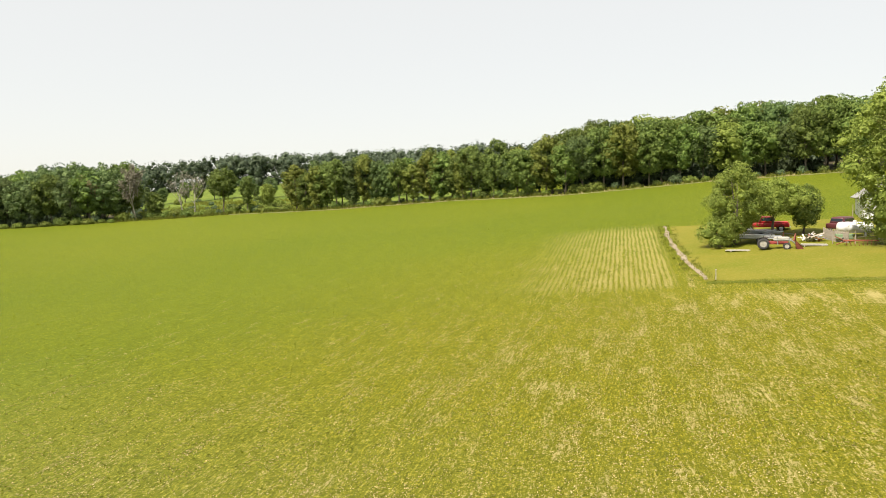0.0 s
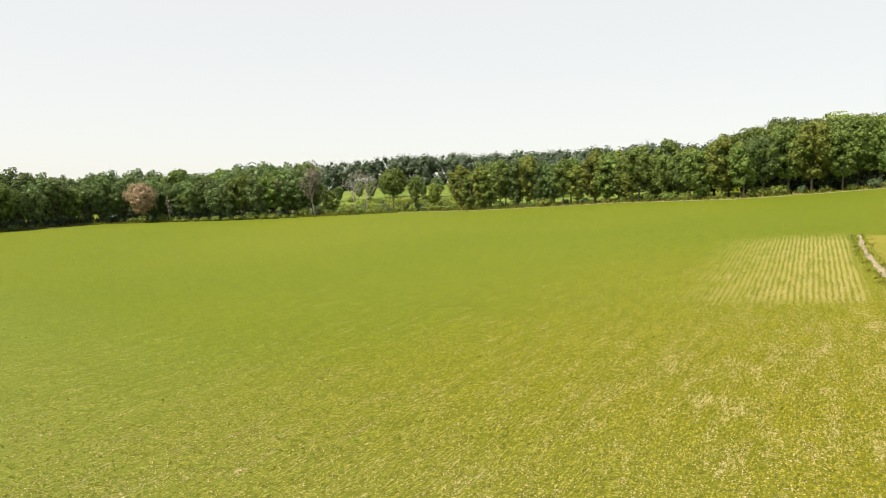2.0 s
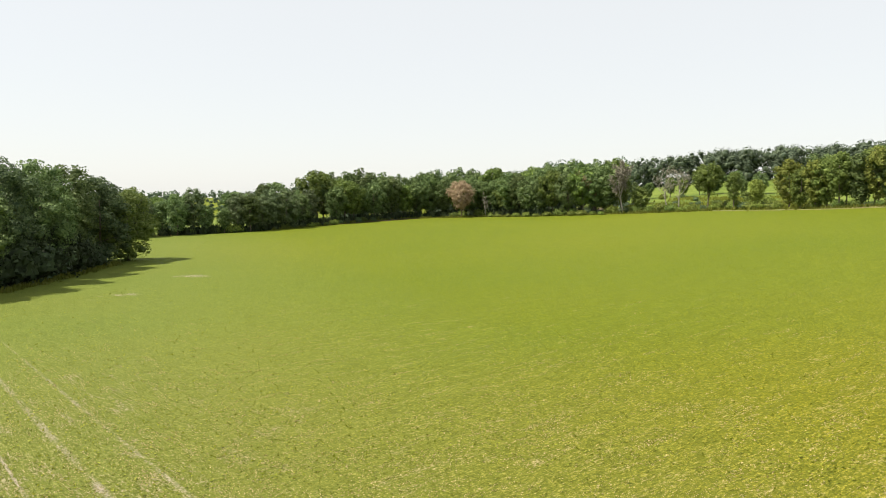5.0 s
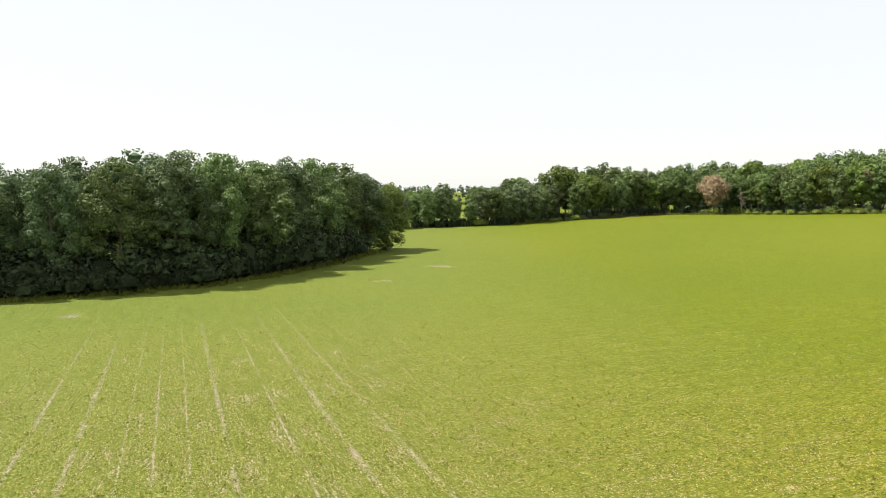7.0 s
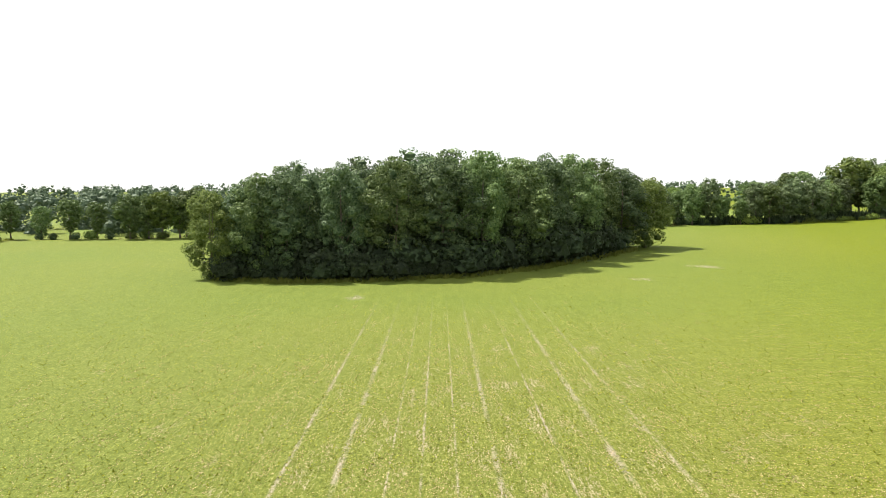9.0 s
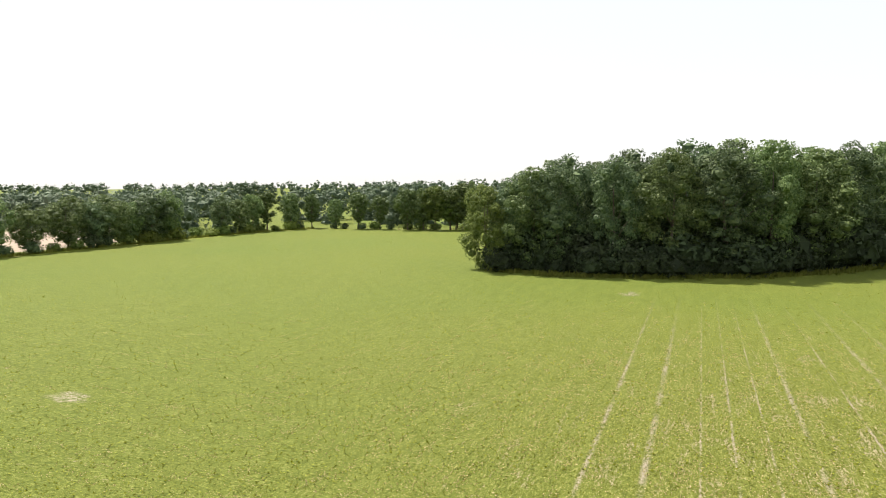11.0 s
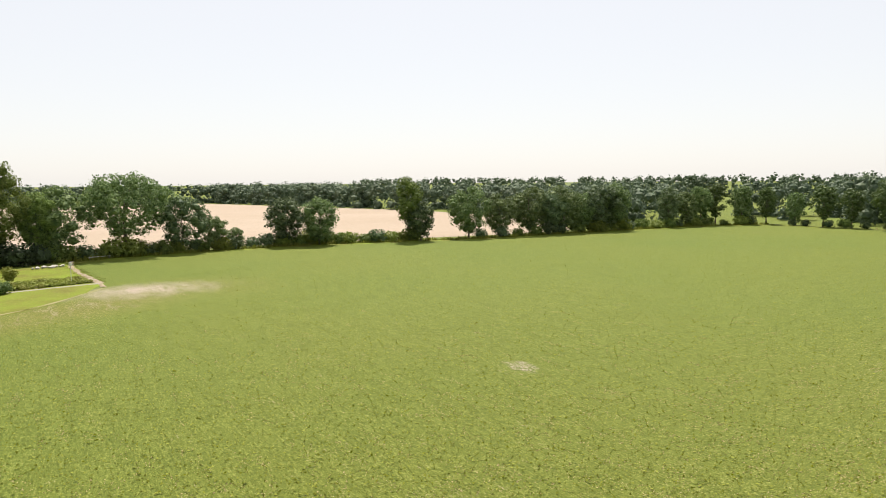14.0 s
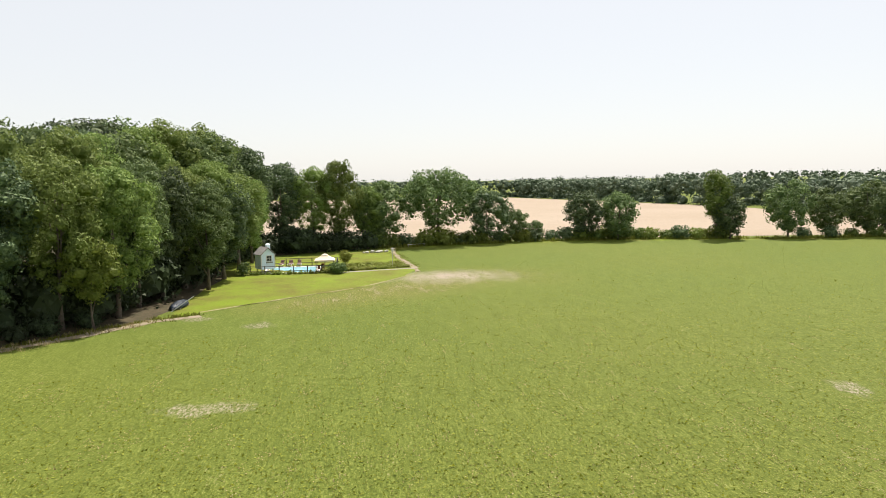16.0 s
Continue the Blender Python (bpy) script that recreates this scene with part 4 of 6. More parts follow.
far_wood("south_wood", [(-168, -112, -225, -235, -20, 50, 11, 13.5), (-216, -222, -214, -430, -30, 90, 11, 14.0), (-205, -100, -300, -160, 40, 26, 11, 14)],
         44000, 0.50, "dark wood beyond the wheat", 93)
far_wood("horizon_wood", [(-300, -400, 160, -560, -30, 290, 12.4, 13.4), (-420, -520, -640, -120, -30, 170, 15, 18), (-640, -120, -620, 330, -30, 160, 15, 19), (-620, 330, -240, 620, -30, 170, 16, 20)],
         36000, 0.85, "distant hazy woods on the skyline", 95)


STONE_DUST = turf("grey_gravel", (0.20, 0.185, 0.15), (0.24, 0.225, 0.19), (0.13, 0.13, 0.06), 1.5, 0.4, 0.05)
# ---------- tracks, bare spots and verges ----------
ribbon("farm_track", [(31.2, 97.5), (29.0, 90), (26.8, 81), (24.6, 70), (23.0, 60.5)], 0.45, SOIL, "worn pale dirt track along the lawn", "track", 0.06, 0.4, 2)
# weedy strip whose dark colour also stands in for the lawn edge's shadow
ribbon("headland_edge", [(22.5, 59.2), (34.8, 54.4), (60, 45.4), (100, 31)], 0.9, RANK, "ragged grass edge below the lawn, darkened for its thin shadow", "verge", 0.08, 0.3, 3)
ribbon("garden_path", [(-39.5, -130), (-36.5, -121), (-34.5, -110), (-33.2, -99), (-32.0, -94)], 0.8, SOIL, "worn sandy garden path", "path", 0.08, 0.5, 4)
ribbon("bed_path", [(-21.5, -97.6), (-27, -97.9), (-33, -97.8)], 1.1, STONE_DUST, "pale gravel strip before the flower bed", "path", 0.09, 0.3, 5)
ribbon("lawn_edge_track", [(-31.5, -93), (-26, -87.5), (-20.5, -83), (-14, -80), (-8, -76.8), (-3, -74)], 0.28, DRYGRASS, "dry mown edge between lawn and crop", "track", 0.08, 0.4, 7)
ribbon("wood_edge_soil", [(22, -55.5), (14, -60.8), (9, -64.2), (5, -67.6), (1, -70.6), (-3, -71.8)], 1.2, SOIL, "bare reddish soil and dead weeds along the wood", "verge", 0.10, 0.7, 8)


def tufts(name, lines, width, count, mat, label, tall, seed, category="grass"):
    """Upright blades and weeds, in uneven clumps along lines of points."""
    rng = np.random.default_rng(seed)
    segs = [(Vector(a), Vector(b)) for line in lines for a, b in zip(line, line[1:])]
    ln = np.array([(b - a).length for a, b in segs])
    which = rng.choice(len(segs), count // 9, p=ln / ln.sum())
    t = rng.uniform(0, 1, len(which))
    a = np.array([tuple(q[0]) for q in segs])[which]
    d = np.array([tuple(q[1] - q[0]) for q in segs])[which]
    nn = np.stack([-d[:, 1], d[:, 0]], 1) / np.linalg.norm(d, axis=1, keepdims=True)
    base = a + d * t[:, None] + nn * rng.normal(0, width / 2, (len(t), 1))
    base = np.repeat(base, 9, axis=0) + rng.normal(0, 0.22, (len(base) * 9, 2))
    h = np.repeat(rng.uniform(0.35, 1.0, len(which)), 9) * rng.uniform(0.6, 1.1, len(base)) * tall
    z = ground_z(base[:, 0], base[:, 1])
    az = rng.uniform(0, 6.283, len(base))
    w = h * rng.uniform(0.10, 0.22, len(base))
    u = np.stack([np.cos(az), np.sin(az), 0 * az], 1) * w[:, None]
    c = np.stack([base[:, 0], base[:, 1], z], 1)
    tip = c + np.stack([rng.normal(0, 0.3, len(h)) * h, rng.normal(0, 0.3, len(h)) * h, h], 1)
    return tagged(new(name, card_mesh(name, np.stack([c - u, c + u, tip], 1), mat)), label, category, "", "stuff")


GRASS = leaf_mat("tall_grass", (0.105, 0.130, 0.016), (0.230, 0.235, 0.050), 0.4, 0.0)
tufts("lawn_edge_grass", [[(22.5, 59.2), (34.8, 54.4), (60, 45.4), (80, 38)]], 0.6, 9000, GRASS, "rank green grass along the lawn's edge", 0.22, 201)
tufts("track_grass", [[(31.8, 98), (29.6, 90), (27.4, 81), (25.2, 70), (23.4, 60.5)], [(30.6, 98), (28.4, 90), (26.2, 81), (24.0, 70), (22.4, 60.5)]], 0.6, 2500, GRASS, "weeds along the dirt track", 0.25, 202)
tufts("rim_grass", [[(116, 139), (91, 158), (63, 170), (30, 174), (3, 193), (-30, 203), (-60, 219), (-104, 220), (-150, 217), (-180, 205), (-181, 165), (-180, 138)]], 1.6, 15000, GRASS, "tall weeds at the foot of the northern trees", 1.1, 203)
tufts("dry_rim_grass", [[(91, 156.5), (63, 168.5), (30, 172.5), (3, 191.5), (-30, 201.5)], [(-181, 150), (-196, 104), (-203, 0), (-200, -50)]], 0.9, 3200, STRAW, "pale dry grass along the field's rim", 0.55, 204)
tufts("grove_edge_grass", [[(-106, -13), (-99.5, -4), (-97.5, 10), (-99, 22), (-105, 36), (-118, 52), (-130, 65)]], 1.6, 9000, GRASS, "weeds in the shade along the grove", 0.8, 205)
tufts("wood_edge_weeds", [[(20, -58), (11, -63.5), (6, -67.5), (1.5, -71), (-3, -73)]], 0.9, 2500, GRASS, "green weeds along the wood", 0.4, 206)
tufts("dead_weeds", [[(22, -55.5), (14, -60.8), (9, -64.2), (5, -67.6), (1, -70.6)]], 1.2, 2500, STRAW, "dead pale weeds along the wood", 0.3, 207)
tufts("south_rim_grass", [[(-36, -129), (-62, -128), (-84, -123.5), (-104, -113.5), (-118, -107), (-157, -97), (-186, -89), (-204, -77)]], 1.2, 9000, GRASS, "tall grass along the southern hedge", 0.9, 208)
tufts("path_grass", [[(-40.2, -130), (-37.2, -121), (-35.2, -110), (-33.8, -99)], [(-38.8, -130), (-35.8, -121), (-33.8, -110), (-32.5, -99)]], 0.6, 2500, GRASS, "grass beside the garden path", 0.2, 210)
tufts("meadow_weeds", [[(-40, 216), (-75, 232), (-110, 236)], [(-45, 232), (-90, 252), (-120, 262)], [(-50, 255), (-100, 280)]], 9.0, 16000, GRASS, "rank weeds standing in the meadow", 1.3, 211)

# leaf colour here carries the dark shade between the corner trunks
tufts("corner_undergrowth", [[(-108, 223.5), (-132, 218.5), (-153, 226.5), (-172, 218.5), (-181, 205), (-183.5, 186), (-182.5, 168), (-182, 136), (-195, 111)]], 1.8, 11000, LEAF_UNDER_SHADE, "undergrowth at the foot of the corner trees, coloured as deep shade", 3.2, 212, "undergrowth")

# ---------- the crop near the camera ----------
def crop(name, r0, r1, a0, a1, count, mat, label, leaf, tall, seed, spread, upright=0.7, bunch=1, power=2.0):
    """Leaves of low plants in rows over a part of the field, thinning out with distance; bunch sets them in loose heaps."""
    rng = np.random.default_rng(seed)
    k = count // bunch
    r = r0 + (r1 - r0) * (1 - (1 - rng.uniform(0, 1, k)) ** (1 / power))
    az = np.radians(rng.uniform(a0, a1, k))
    x, y = -np.sin(az) * r, np.cos(az) * r
    if bunch > 1:
        # straw lies where the stand is thin
        thin = np.exp(-((x - 22) ** 2 + (y - 34) ** 2) / 900) + 0.8 * np.exp(-((x + 36) ** 2 + (y - 8) ** 2) / 1300) + 0.25
        some = rng.uniform(0, 1, k) < thin
        x, y = np.repeat(x[some], bunch), np.repeat(y[some], bunch)
        f, g = rng.normal(0, 0.65, len(x)), rng.normal(0, 0.17, len(x))
        long_rows = np.abs(y - 4) - 0.5 * np.abs(x) < 4
        x, y = x + np.where(long_rows, -0.982 * f + 0.191 * g, 0.25 * f + 0.968 * g), y + np.where(long_rows, 0.191 * f + 0.982 * g, 0.968 * f - 0.25 * g)
    else:
        across = 0.191 * x + 0.982 * y
        row = np.round(across / 0.76) * 0.76 + rng.normal(0, spread, k)
        x, y = x + 0.191 * (row - across), y + 0.982 * (row - across)
    # keep off the lawns, the bare spots and the wood's edge
    ok = ~((x > 20) & (y > 44 + 0.36 * (36 - x)) & (y < 100)) & ~((y < -62) & (x > -10)) & ~((x > 3) & (y < -52)) & ~((y < -74) & (x > -40)) & ~((x < -94) & (y > -18) & (y < 70))
    ok &= (x > -180) & (y < 150) & (y > -100) & ~((y > 120) & (x > 20))
    for px, py, pr in ((-37.4, -32.7, 1.4), (-2.0, -43.1, 1.6), (-7.7, -65.1, 1.5)):
        ok &= np.hypot(x - px, y - py) > pr
    x, y = x[ok], y[ok]
    c = np.stack([x, y, ground_z(x, y) + rng.uniform(0.25, 1.0, len(x)) * tall], 1)
    nrm = rng.normal(0, 0.5, (len(x), 3))
    nrm[:, 2] = np.abs(nrm[:, 2]) + 1.0 - upright
    me = card_mesh(name, leaf_tris(rng, c, nrm, leaf * rng.uniform(0.6, 1.4, len(x))), mat)
    return tagged(new(name, me), label, "crop", "", "stuff")


crop("soya_plants", 22, 85, -38, 196, 130000, CROP, "low green soya plants in rows", 0.040, 0.08, 101, 0.24, 0.4)
crop("distant_soya_plants", 30, 200, -38, 196, 130000, CROP_PALE, "low green soya plants across the wide field", 0.065, 0.10, 103, 0.25, 0.45, 1, 1.3)
crop("straw_litter", 22, 85, -38, 196, 140000, STRAW, "pale dry straw lying between the rows", 0.033, 0.04, 102, 0.3, 0.7, 26)

# ---------- farmyard ----------
RED = plain("red_paint", (0.40, 0.015, 0.02), (0.48, 0.025, 0.03), 0.4, 3, 0, 0.003, 0.15)
BROWN = plain("brown_fabric", (0.11, 0.06, 0.045), (0.16, 0.09, 0.07), 0.8, 3, 0, 0.005, 0.3)
BEDLEAF = leaf_mat("vegetable_leaves", (0.15, 0.18, 0.03), (0.28, 0.30, 0.06), 0.3)
RUST = plain("rusty_red_iron", (0.19, 0.05, 0.03), (0.28, 0.09, 0.05), 0.75, 4, 0.2, 0.01, 0.4)
MAROON = plain("maroon_paint", (0.075, 0.018, 0.022), (0.10, 0.025, 0.03), 0.35, 3, 0, 0.003, 0.2)
WHITE = plain("white_paint", (0.66, 0.655, 0.63), (0.58, 0.57, 0.545), 0.5, 2, 0, 0.004, 0.15)
GREY = plain("grey_iron", (0.22, 0.22, 0.22), (0.32, 0.32, 0.31), 0.55, 4, 0.5, 0.005, 0.3)
SILVER = plain("dull_aluminium", (0.55, 0.56, 0.57), (0.45, 0.46, 0.47), 0.4, 4, 0.8, 0.004, 0.2)
DULLWHITE = plain("chalky_old_paint", (0.38, 0.36, 0.32), (0.26, 0.24, 0.20), 0.75, 5, 0, 0.006, 0.45)
FADEDRED = plain("faded_red_paint", (0.26, 0.035, 0.03), (0.33, 0.06, 0.05), 0.6, 4, 0, 0.006, 0.4)
RUBBER = plain("tyre_rubber", (0.025, 0.025, 0.025), (0.045, 0.043, 0.04), 0.85, 6, 0, 0.01, 0.2)
BLACK = plain("dark_stained_timber", (0.035, 0.03, 0.028), (0.06, 0.05, 0.045), 0.7, 5, 0, 0.006, 0.3)
OLDWOOD = plain("weathered_timber", (0.26, 0.22, 0.17), (0.36, 0.32, 0.27), 0.85, 4, 0, 0.01, 0.35)
GREENPAINT = plain("faded_green_paint", (0.16, 0.25, 0.13), (0.22, 0.31, 0.18), 0.6, 3, 0, 0.005, 0.3)
ROOF = plain("grey_shingles", (0.23, 0.22, 0.21), (0.31, 0.30, 0.29), 0.9, 3, 0, 0.02, 0.4)
PALEBLUE = plain("pale_blue_boards", (0.68, 0.82, 0.94), (0.72, 0.85, 0.94), 0.6, 2, 0, 0.006, 0.12)
CANVAS = plain("cream_canvas", (0.62, 0.54, 0.42), (0.70, 0.62, 0.50), 0.9, 2, 0, 0.004, 0.15)
STONE = plain("pale_stone", (0.36, 0.34, 0.31), (0.46, 0.44, 0.40), 0.9, 3, 0, 0.02, 0.3)
TARP = plain("dark_blue_tarp", (0.035, 0.05, 0.075), (0.05, 0.07, 0.10), 0.5, 2, 0, 0.02, 0.2)
CONCRETE = plain("pool_concrete", (0.48, 0.46, 0.42), (0.55, 0.53, 0.49), 0.85, 2, 0, 0.006, 0.2)


def glass_mat():
    m, nt, b = nodes_of("window_glass")
    b.inputs["Base Color"].default_value = (0.03, 0.04, 0.05, 1)
    b.inputs["Roughness"].default_value = 0.06
    return m


def water_mat():
    m, nt, b = nodes_of("pool_water")
    g = noise_at(nt, where(nt), 1.4, 3, 0.5)
    L(nt, mixc(nt, g, (0.28, 0.56, 0.68), (0.38, 0.66, 0.74)), b.inputs["Base Color"])
    b.inputs["Roughness"].default_value = 0.08
    bp = N(nt, "ShaderNodeBump", Strength=0.15, Distance=0.03)
    L(nt, g, bp.inputs["Height"])
    L(nt, bp.outputs[0], b.inputs["Normal"])
    return m


GLASS, WATER = glass_mat(), water_mat()


def wheel(parent, x, y, r, w, rim_mat, label=""):
    """A tyre with its rim, standing on the ground at local (x, y)."""
    bm = bmesh.new()
    seg, prof = 24, ((0.58, -0.42), (0.86, -0.5), (1.0, -0.34), (1.0, 0.34), (0.86, 0.5), (0.58, 0.42))
    ringv = []
    for i in range(seg):
        t = 2 * math.pi * i / seg
        ringv.append([bm.verts.new((x + math.cos(t) * r * a, y + b * w, r + math.sin(t) * r * a)) for a, b in prof])
    for i in range(seg):
        j = (i + 1) % seg
        for k in range(len(prof) - 1):
            bm.faces.new((ringv[i][k], ringv[i][k + 1], ringv[j][k + 1], ringv[j][k]))
    wh = part("wheel", bm, RUBBER, parent, smooth=True)
    rim = merge(cyl((x, y, r), "y", r * 0.6, w * 0.5, 20), cyl((x, y, r), "y", r * 0.16, w * 0.9, 10))
    ob = part("rim", rim, rim_mat, wh, label)
    return wh


FACE = -25.0     # the yard faces the field


def tractor(x, y):
    e = thing("tractor", on_ground(x, y, FACE), "old red and white tractor with a front loader on the lawn", "tractor")
    for s in (-0.72, 0.72):
        wheel(e, -1.25, s, 0.58, 0.32, DULLWHITE, "white painted rim")
    for s in (-0.6, 0.6):
        wheel(e, 0.95, s, 0.36, 0.18, DULLWHITE, "white painted rim")
    part("chassis", merge(box(-0.2, 0, 0.52, 2.5, 0.42, 0.32, 0.04), box(-1.25, 0, 0.45, 0.6, 1.1, 0.4, 0.05), box(0.95, 0, 0.36, 0.16, 1.15, 0.12, 0.02)), FADEDRED, e, "red cast chassis and axle")
    part("hood", box(0.42, 0, 0.84, 1.45, 0.52, 0.46, 0.12), DULLWHITE, e, "faded white hood", True)
    part("grille", box(1.17, 0, 0.62, 0.08, 0.5, 0.62, 0.03), GREY, e)
    for s in (-0.62, 0.62):
        bm = bmesh.new()
        for k in range(9):
            t = math.pi * (0.12 + 0.62 * k / 8)
            for w in (-0.2, 0.2):
                bm.verts.new((-1.25 - math.cos(t) * 0.76 * -1, s + w, 0.58 + math.sin(t) * 0.72))
        bm.verts.ensure_lookup_table()
        for k in range(8):
            bm.faces.new((bm.verts[2 * k], bm.verts[2 * k + 1], bm.verts[2 * k + 3], bm.verts[2 * k + 2]))
        bmesh.ops.solidify(bm, geom=bm.faces[:], thickness=0.03)
        part("fender", bm, DULLWHITE, e, "white curved fender")
    part("seat", merge(box(-1.05, 0, 1.12, 0.42, 0.46, 0.07, 0.03), box(-1.27, 0, 1.17, 0.06, 0.42, 0.24, 0.02), tubes([[(-1.05, 0, 0.85), (-1.05, 0, 1.13)]], 0.04)), BLACK, e)
    part("steering_wheel", tubes([[(-0.55 + 0.06 * math.sin(t), 0.19 * math.cos(t), 1.38 + 0.17 * math.sin(t)) for t in np.linspace(0, 6.283, 17)], [(-0.28, 0, 1.2), (-0.55, 0, 1.38)]], 0.02), BLACK, e)
    part("exhaust", tubes([[(0.6, 0.28, 0.9), (0.6, 0.28, 1.75)]], 0.035, 8), RUST, e)
    arms = [[(-0.35, s, 1.0), (0.5, s, 1.05), (1.35, s, 0.95), (1.9, s, 0.45)] for s in (-0.48, 0.48)]
    masts = [[(0.1, s, 0.5), (0.05, s, 1.3)] for s in (-0.48, 0.48)]
    part("loader_arms", tubes(arms + masts + [[(1.3, -0.48, 0.95), (1.3, 0.48, 0.95)]], 0.055), GREY, e, "grey loader arms")
    bm = bmesh.new()
    prof = [(1.75, 0.95), (1.70, 0.5), (1.85, 0.12), (2.15, 0.05), (2.55, 0.08)]
    for s in (-0.78, 0.78):
        for px, pz in prof:
            bm.verts.new((px, s, pz))
    bm.verts.ensure_lookup_table()
    for k in range(4):
        bm.faces.new((bm.verts[k], bm.verts[k + 1], bm.verts[k + 6], bm.verts[k + 5]))
    bm.faces.new([bm.verts[i] for i in range(5)])
    bm.faces.new([bm.verts[i] for i in range(9, 4, -1)])
    bmesh.ops.solidify(bm, geom=bm.faces[:], thickness=0.03)
    part("bucket", bm, RUST, e, "rusty loader bucket")
    part("backstay", tubes([[(1.72, 0, 0.9), (1.72, 0, 1.62)], [(1.55, -0.4, 0.9), (1.72, 0, 1.62)]], 0.07), RUST, e, "rusty upright post")
    return e


def pickup(x, y, rz):
    e = thing("pickup_truck", on_ground(x, y, rz), "bright red pickup truck parked behind the bush", "truck")
    for px in (-1.65, 1.75):
        for s in (-0.82, 0.82):
            wheel(e, px, s, 0.38, 0.24, SILVER)
    part("body", merge(box(0, 0, 0.48, 5.3, 1.85, 0.5, 0.1), box(1.75, 0, 0.9, 1.6, 1.7, 0.24, 0.09)), RED, e, "red painted body", True)
    part("cab", box(0.15, 0, 0.95, 1.75, 1.66, 0.82, 0.16, 0.84), RED, e, "red cab", True)
    part("bed", merge(box(-1.7, -0.86, 0.95, 1.9, 0.1, 0.34, 0.03), box(-1.7, 0.86, 0.95, 1.9, 0.1, 0.34, 0.03), box(-2.6, 0, 0.95, 0.1, 1.8, 0.34, 0.03), box(-1.7, 0, 0.93, 1.8, 1.7, 0.05)), RED, e, "red load bed")
    for s in (-1, 1):
        part("side_window", box(0.15, s * 0.76, 1.22, 1.15, 0.06, 0.4, 0.02), GLASS, e)
    part("windscreen", box(0.93, 0, 1.22, 0.08, 1.3, 0.42, 0.02), GLASS, e)
    for s in (-0.65, 0.65):
        part("headlight", box(2.64, s, 0.72, 0.06, 0.3, 0.18, 0.02), WHITE, e, "clear lamp glass")
    part("bumper", box(2.7, 0, 0.45, 0.12, 1.8, 0.16, 0.03), SILVER, e, "chrome bumper")
    return e


def wagon(x, y, rz):
    e = thing("station_wagon", on_ground(x, y, rz), "dark maroon family car parked by the house", "car")
    for px in (-1.4, 1.4):
        for s in (-0.8, 0.8):
            wheel(e, px, s, 0.35, 0.22, SILVER)
    part("body", box(0, 0, 0.38, 4.6, 1.8, 0.62, 0.16), MAROON, e, "dark maroon body", True)
    part("roof", box(-0.3, 0, 0.95, 2.9, 1.62, 0.72, 0.2, 0.82), MAROON, e, "dark maroon roof and pillars", True)
    for s in (-1, 1):
        part("side_window", box(-0.3, s * 0.745, 1.16, 2.0, 0.06, 0.34, 0.02), GLASS, e)
    part("windscreen", box(1.02, 0, 1.14, 0.1, 1.25, 0.36, 0.02), GLASS, e)
    part("rear_window", box(-1.62, 0, 1.14, 0.1, 1.25, 0.36, 0.02), GLASS, e)
    return e


def tank(x, y, rz):
    e = thing("storage_tank", on_ground(x, y, rz), "long white rounded storage tank on low feet", "tank")
    bm = bmesh.new()
    prof = [(-1.75, 0.05), (-1.7, 0.32), (-1.55, 0.52), (-1.3, 0.6), (1.3, 0.6), (1.55, 0.52), (1.7, 0.32), (1.75, 0.05)]
    rows = [[bm.verts.new((px, math.cos(t) * r, 0.95 + math.sin(t) * r)) for t in np.linspace(0, 2 * math.pi, 21)[:-1]] for px, r in prof]
    for a, b in zip(rows, rows[1:]):
        for k in range(20):
            bm.faces.new((a[k], a[(k + 1) % 20], b[(k + 1) % 20], b[k]))
    bm.faces.new(rows[0][::-1])
    bm.faces.new(rows[-1])
    part("shell", bm, WHITE, e, "white painted shell", True)
    for px in (-1.0, 1.0):
        part("foot", box(px, 0, -0.05, 0.2, 0.9, 0.5, 0.02, 0.9), CONCRETE, e)
    part("dome", cyl((0, 0, 1.62), "z", 0.18, 0.22, 14, 0.14), WHITE, e)
    return e


def boat_trailer(x, y, rz):
    e = thing("flat_trailer", on_ground(x, y, rz), "low flat trailer stacked with silver metal roofing", "trailer")
    for s in (-0.85, 0.85):
        wheel(e, -0.3, s, 0.3, 0.18, GREY)
    part("frame", tubes([[(-2.2, -0.8, 0.5), (1.6, -0.8, 0.5), (3.0, 0, 0.45)], [(-2.2, 0.8, 0.5), (1.6, 0.8, 0.5), (3.0, 0, 0.45)], [(-2.2, -0.8, 0.5), (-2.2, 0.8, 0.5)], [(0, -0.8, 0.5), (0, 0.8, 0.5)]], 0.05), GREY, e)
    for k, (dx, dz) in enumerate(((0, 0.55), (0.3, 0.68), (-0.25, 0.81))):
        part("metal_sheet", box(-0.3 + dx, 0.05 * k, dz, 4.2 - 0.3 * k, 1.6, 0.07, 0.02), SILVER, e, "dull silver sheet")
    return e


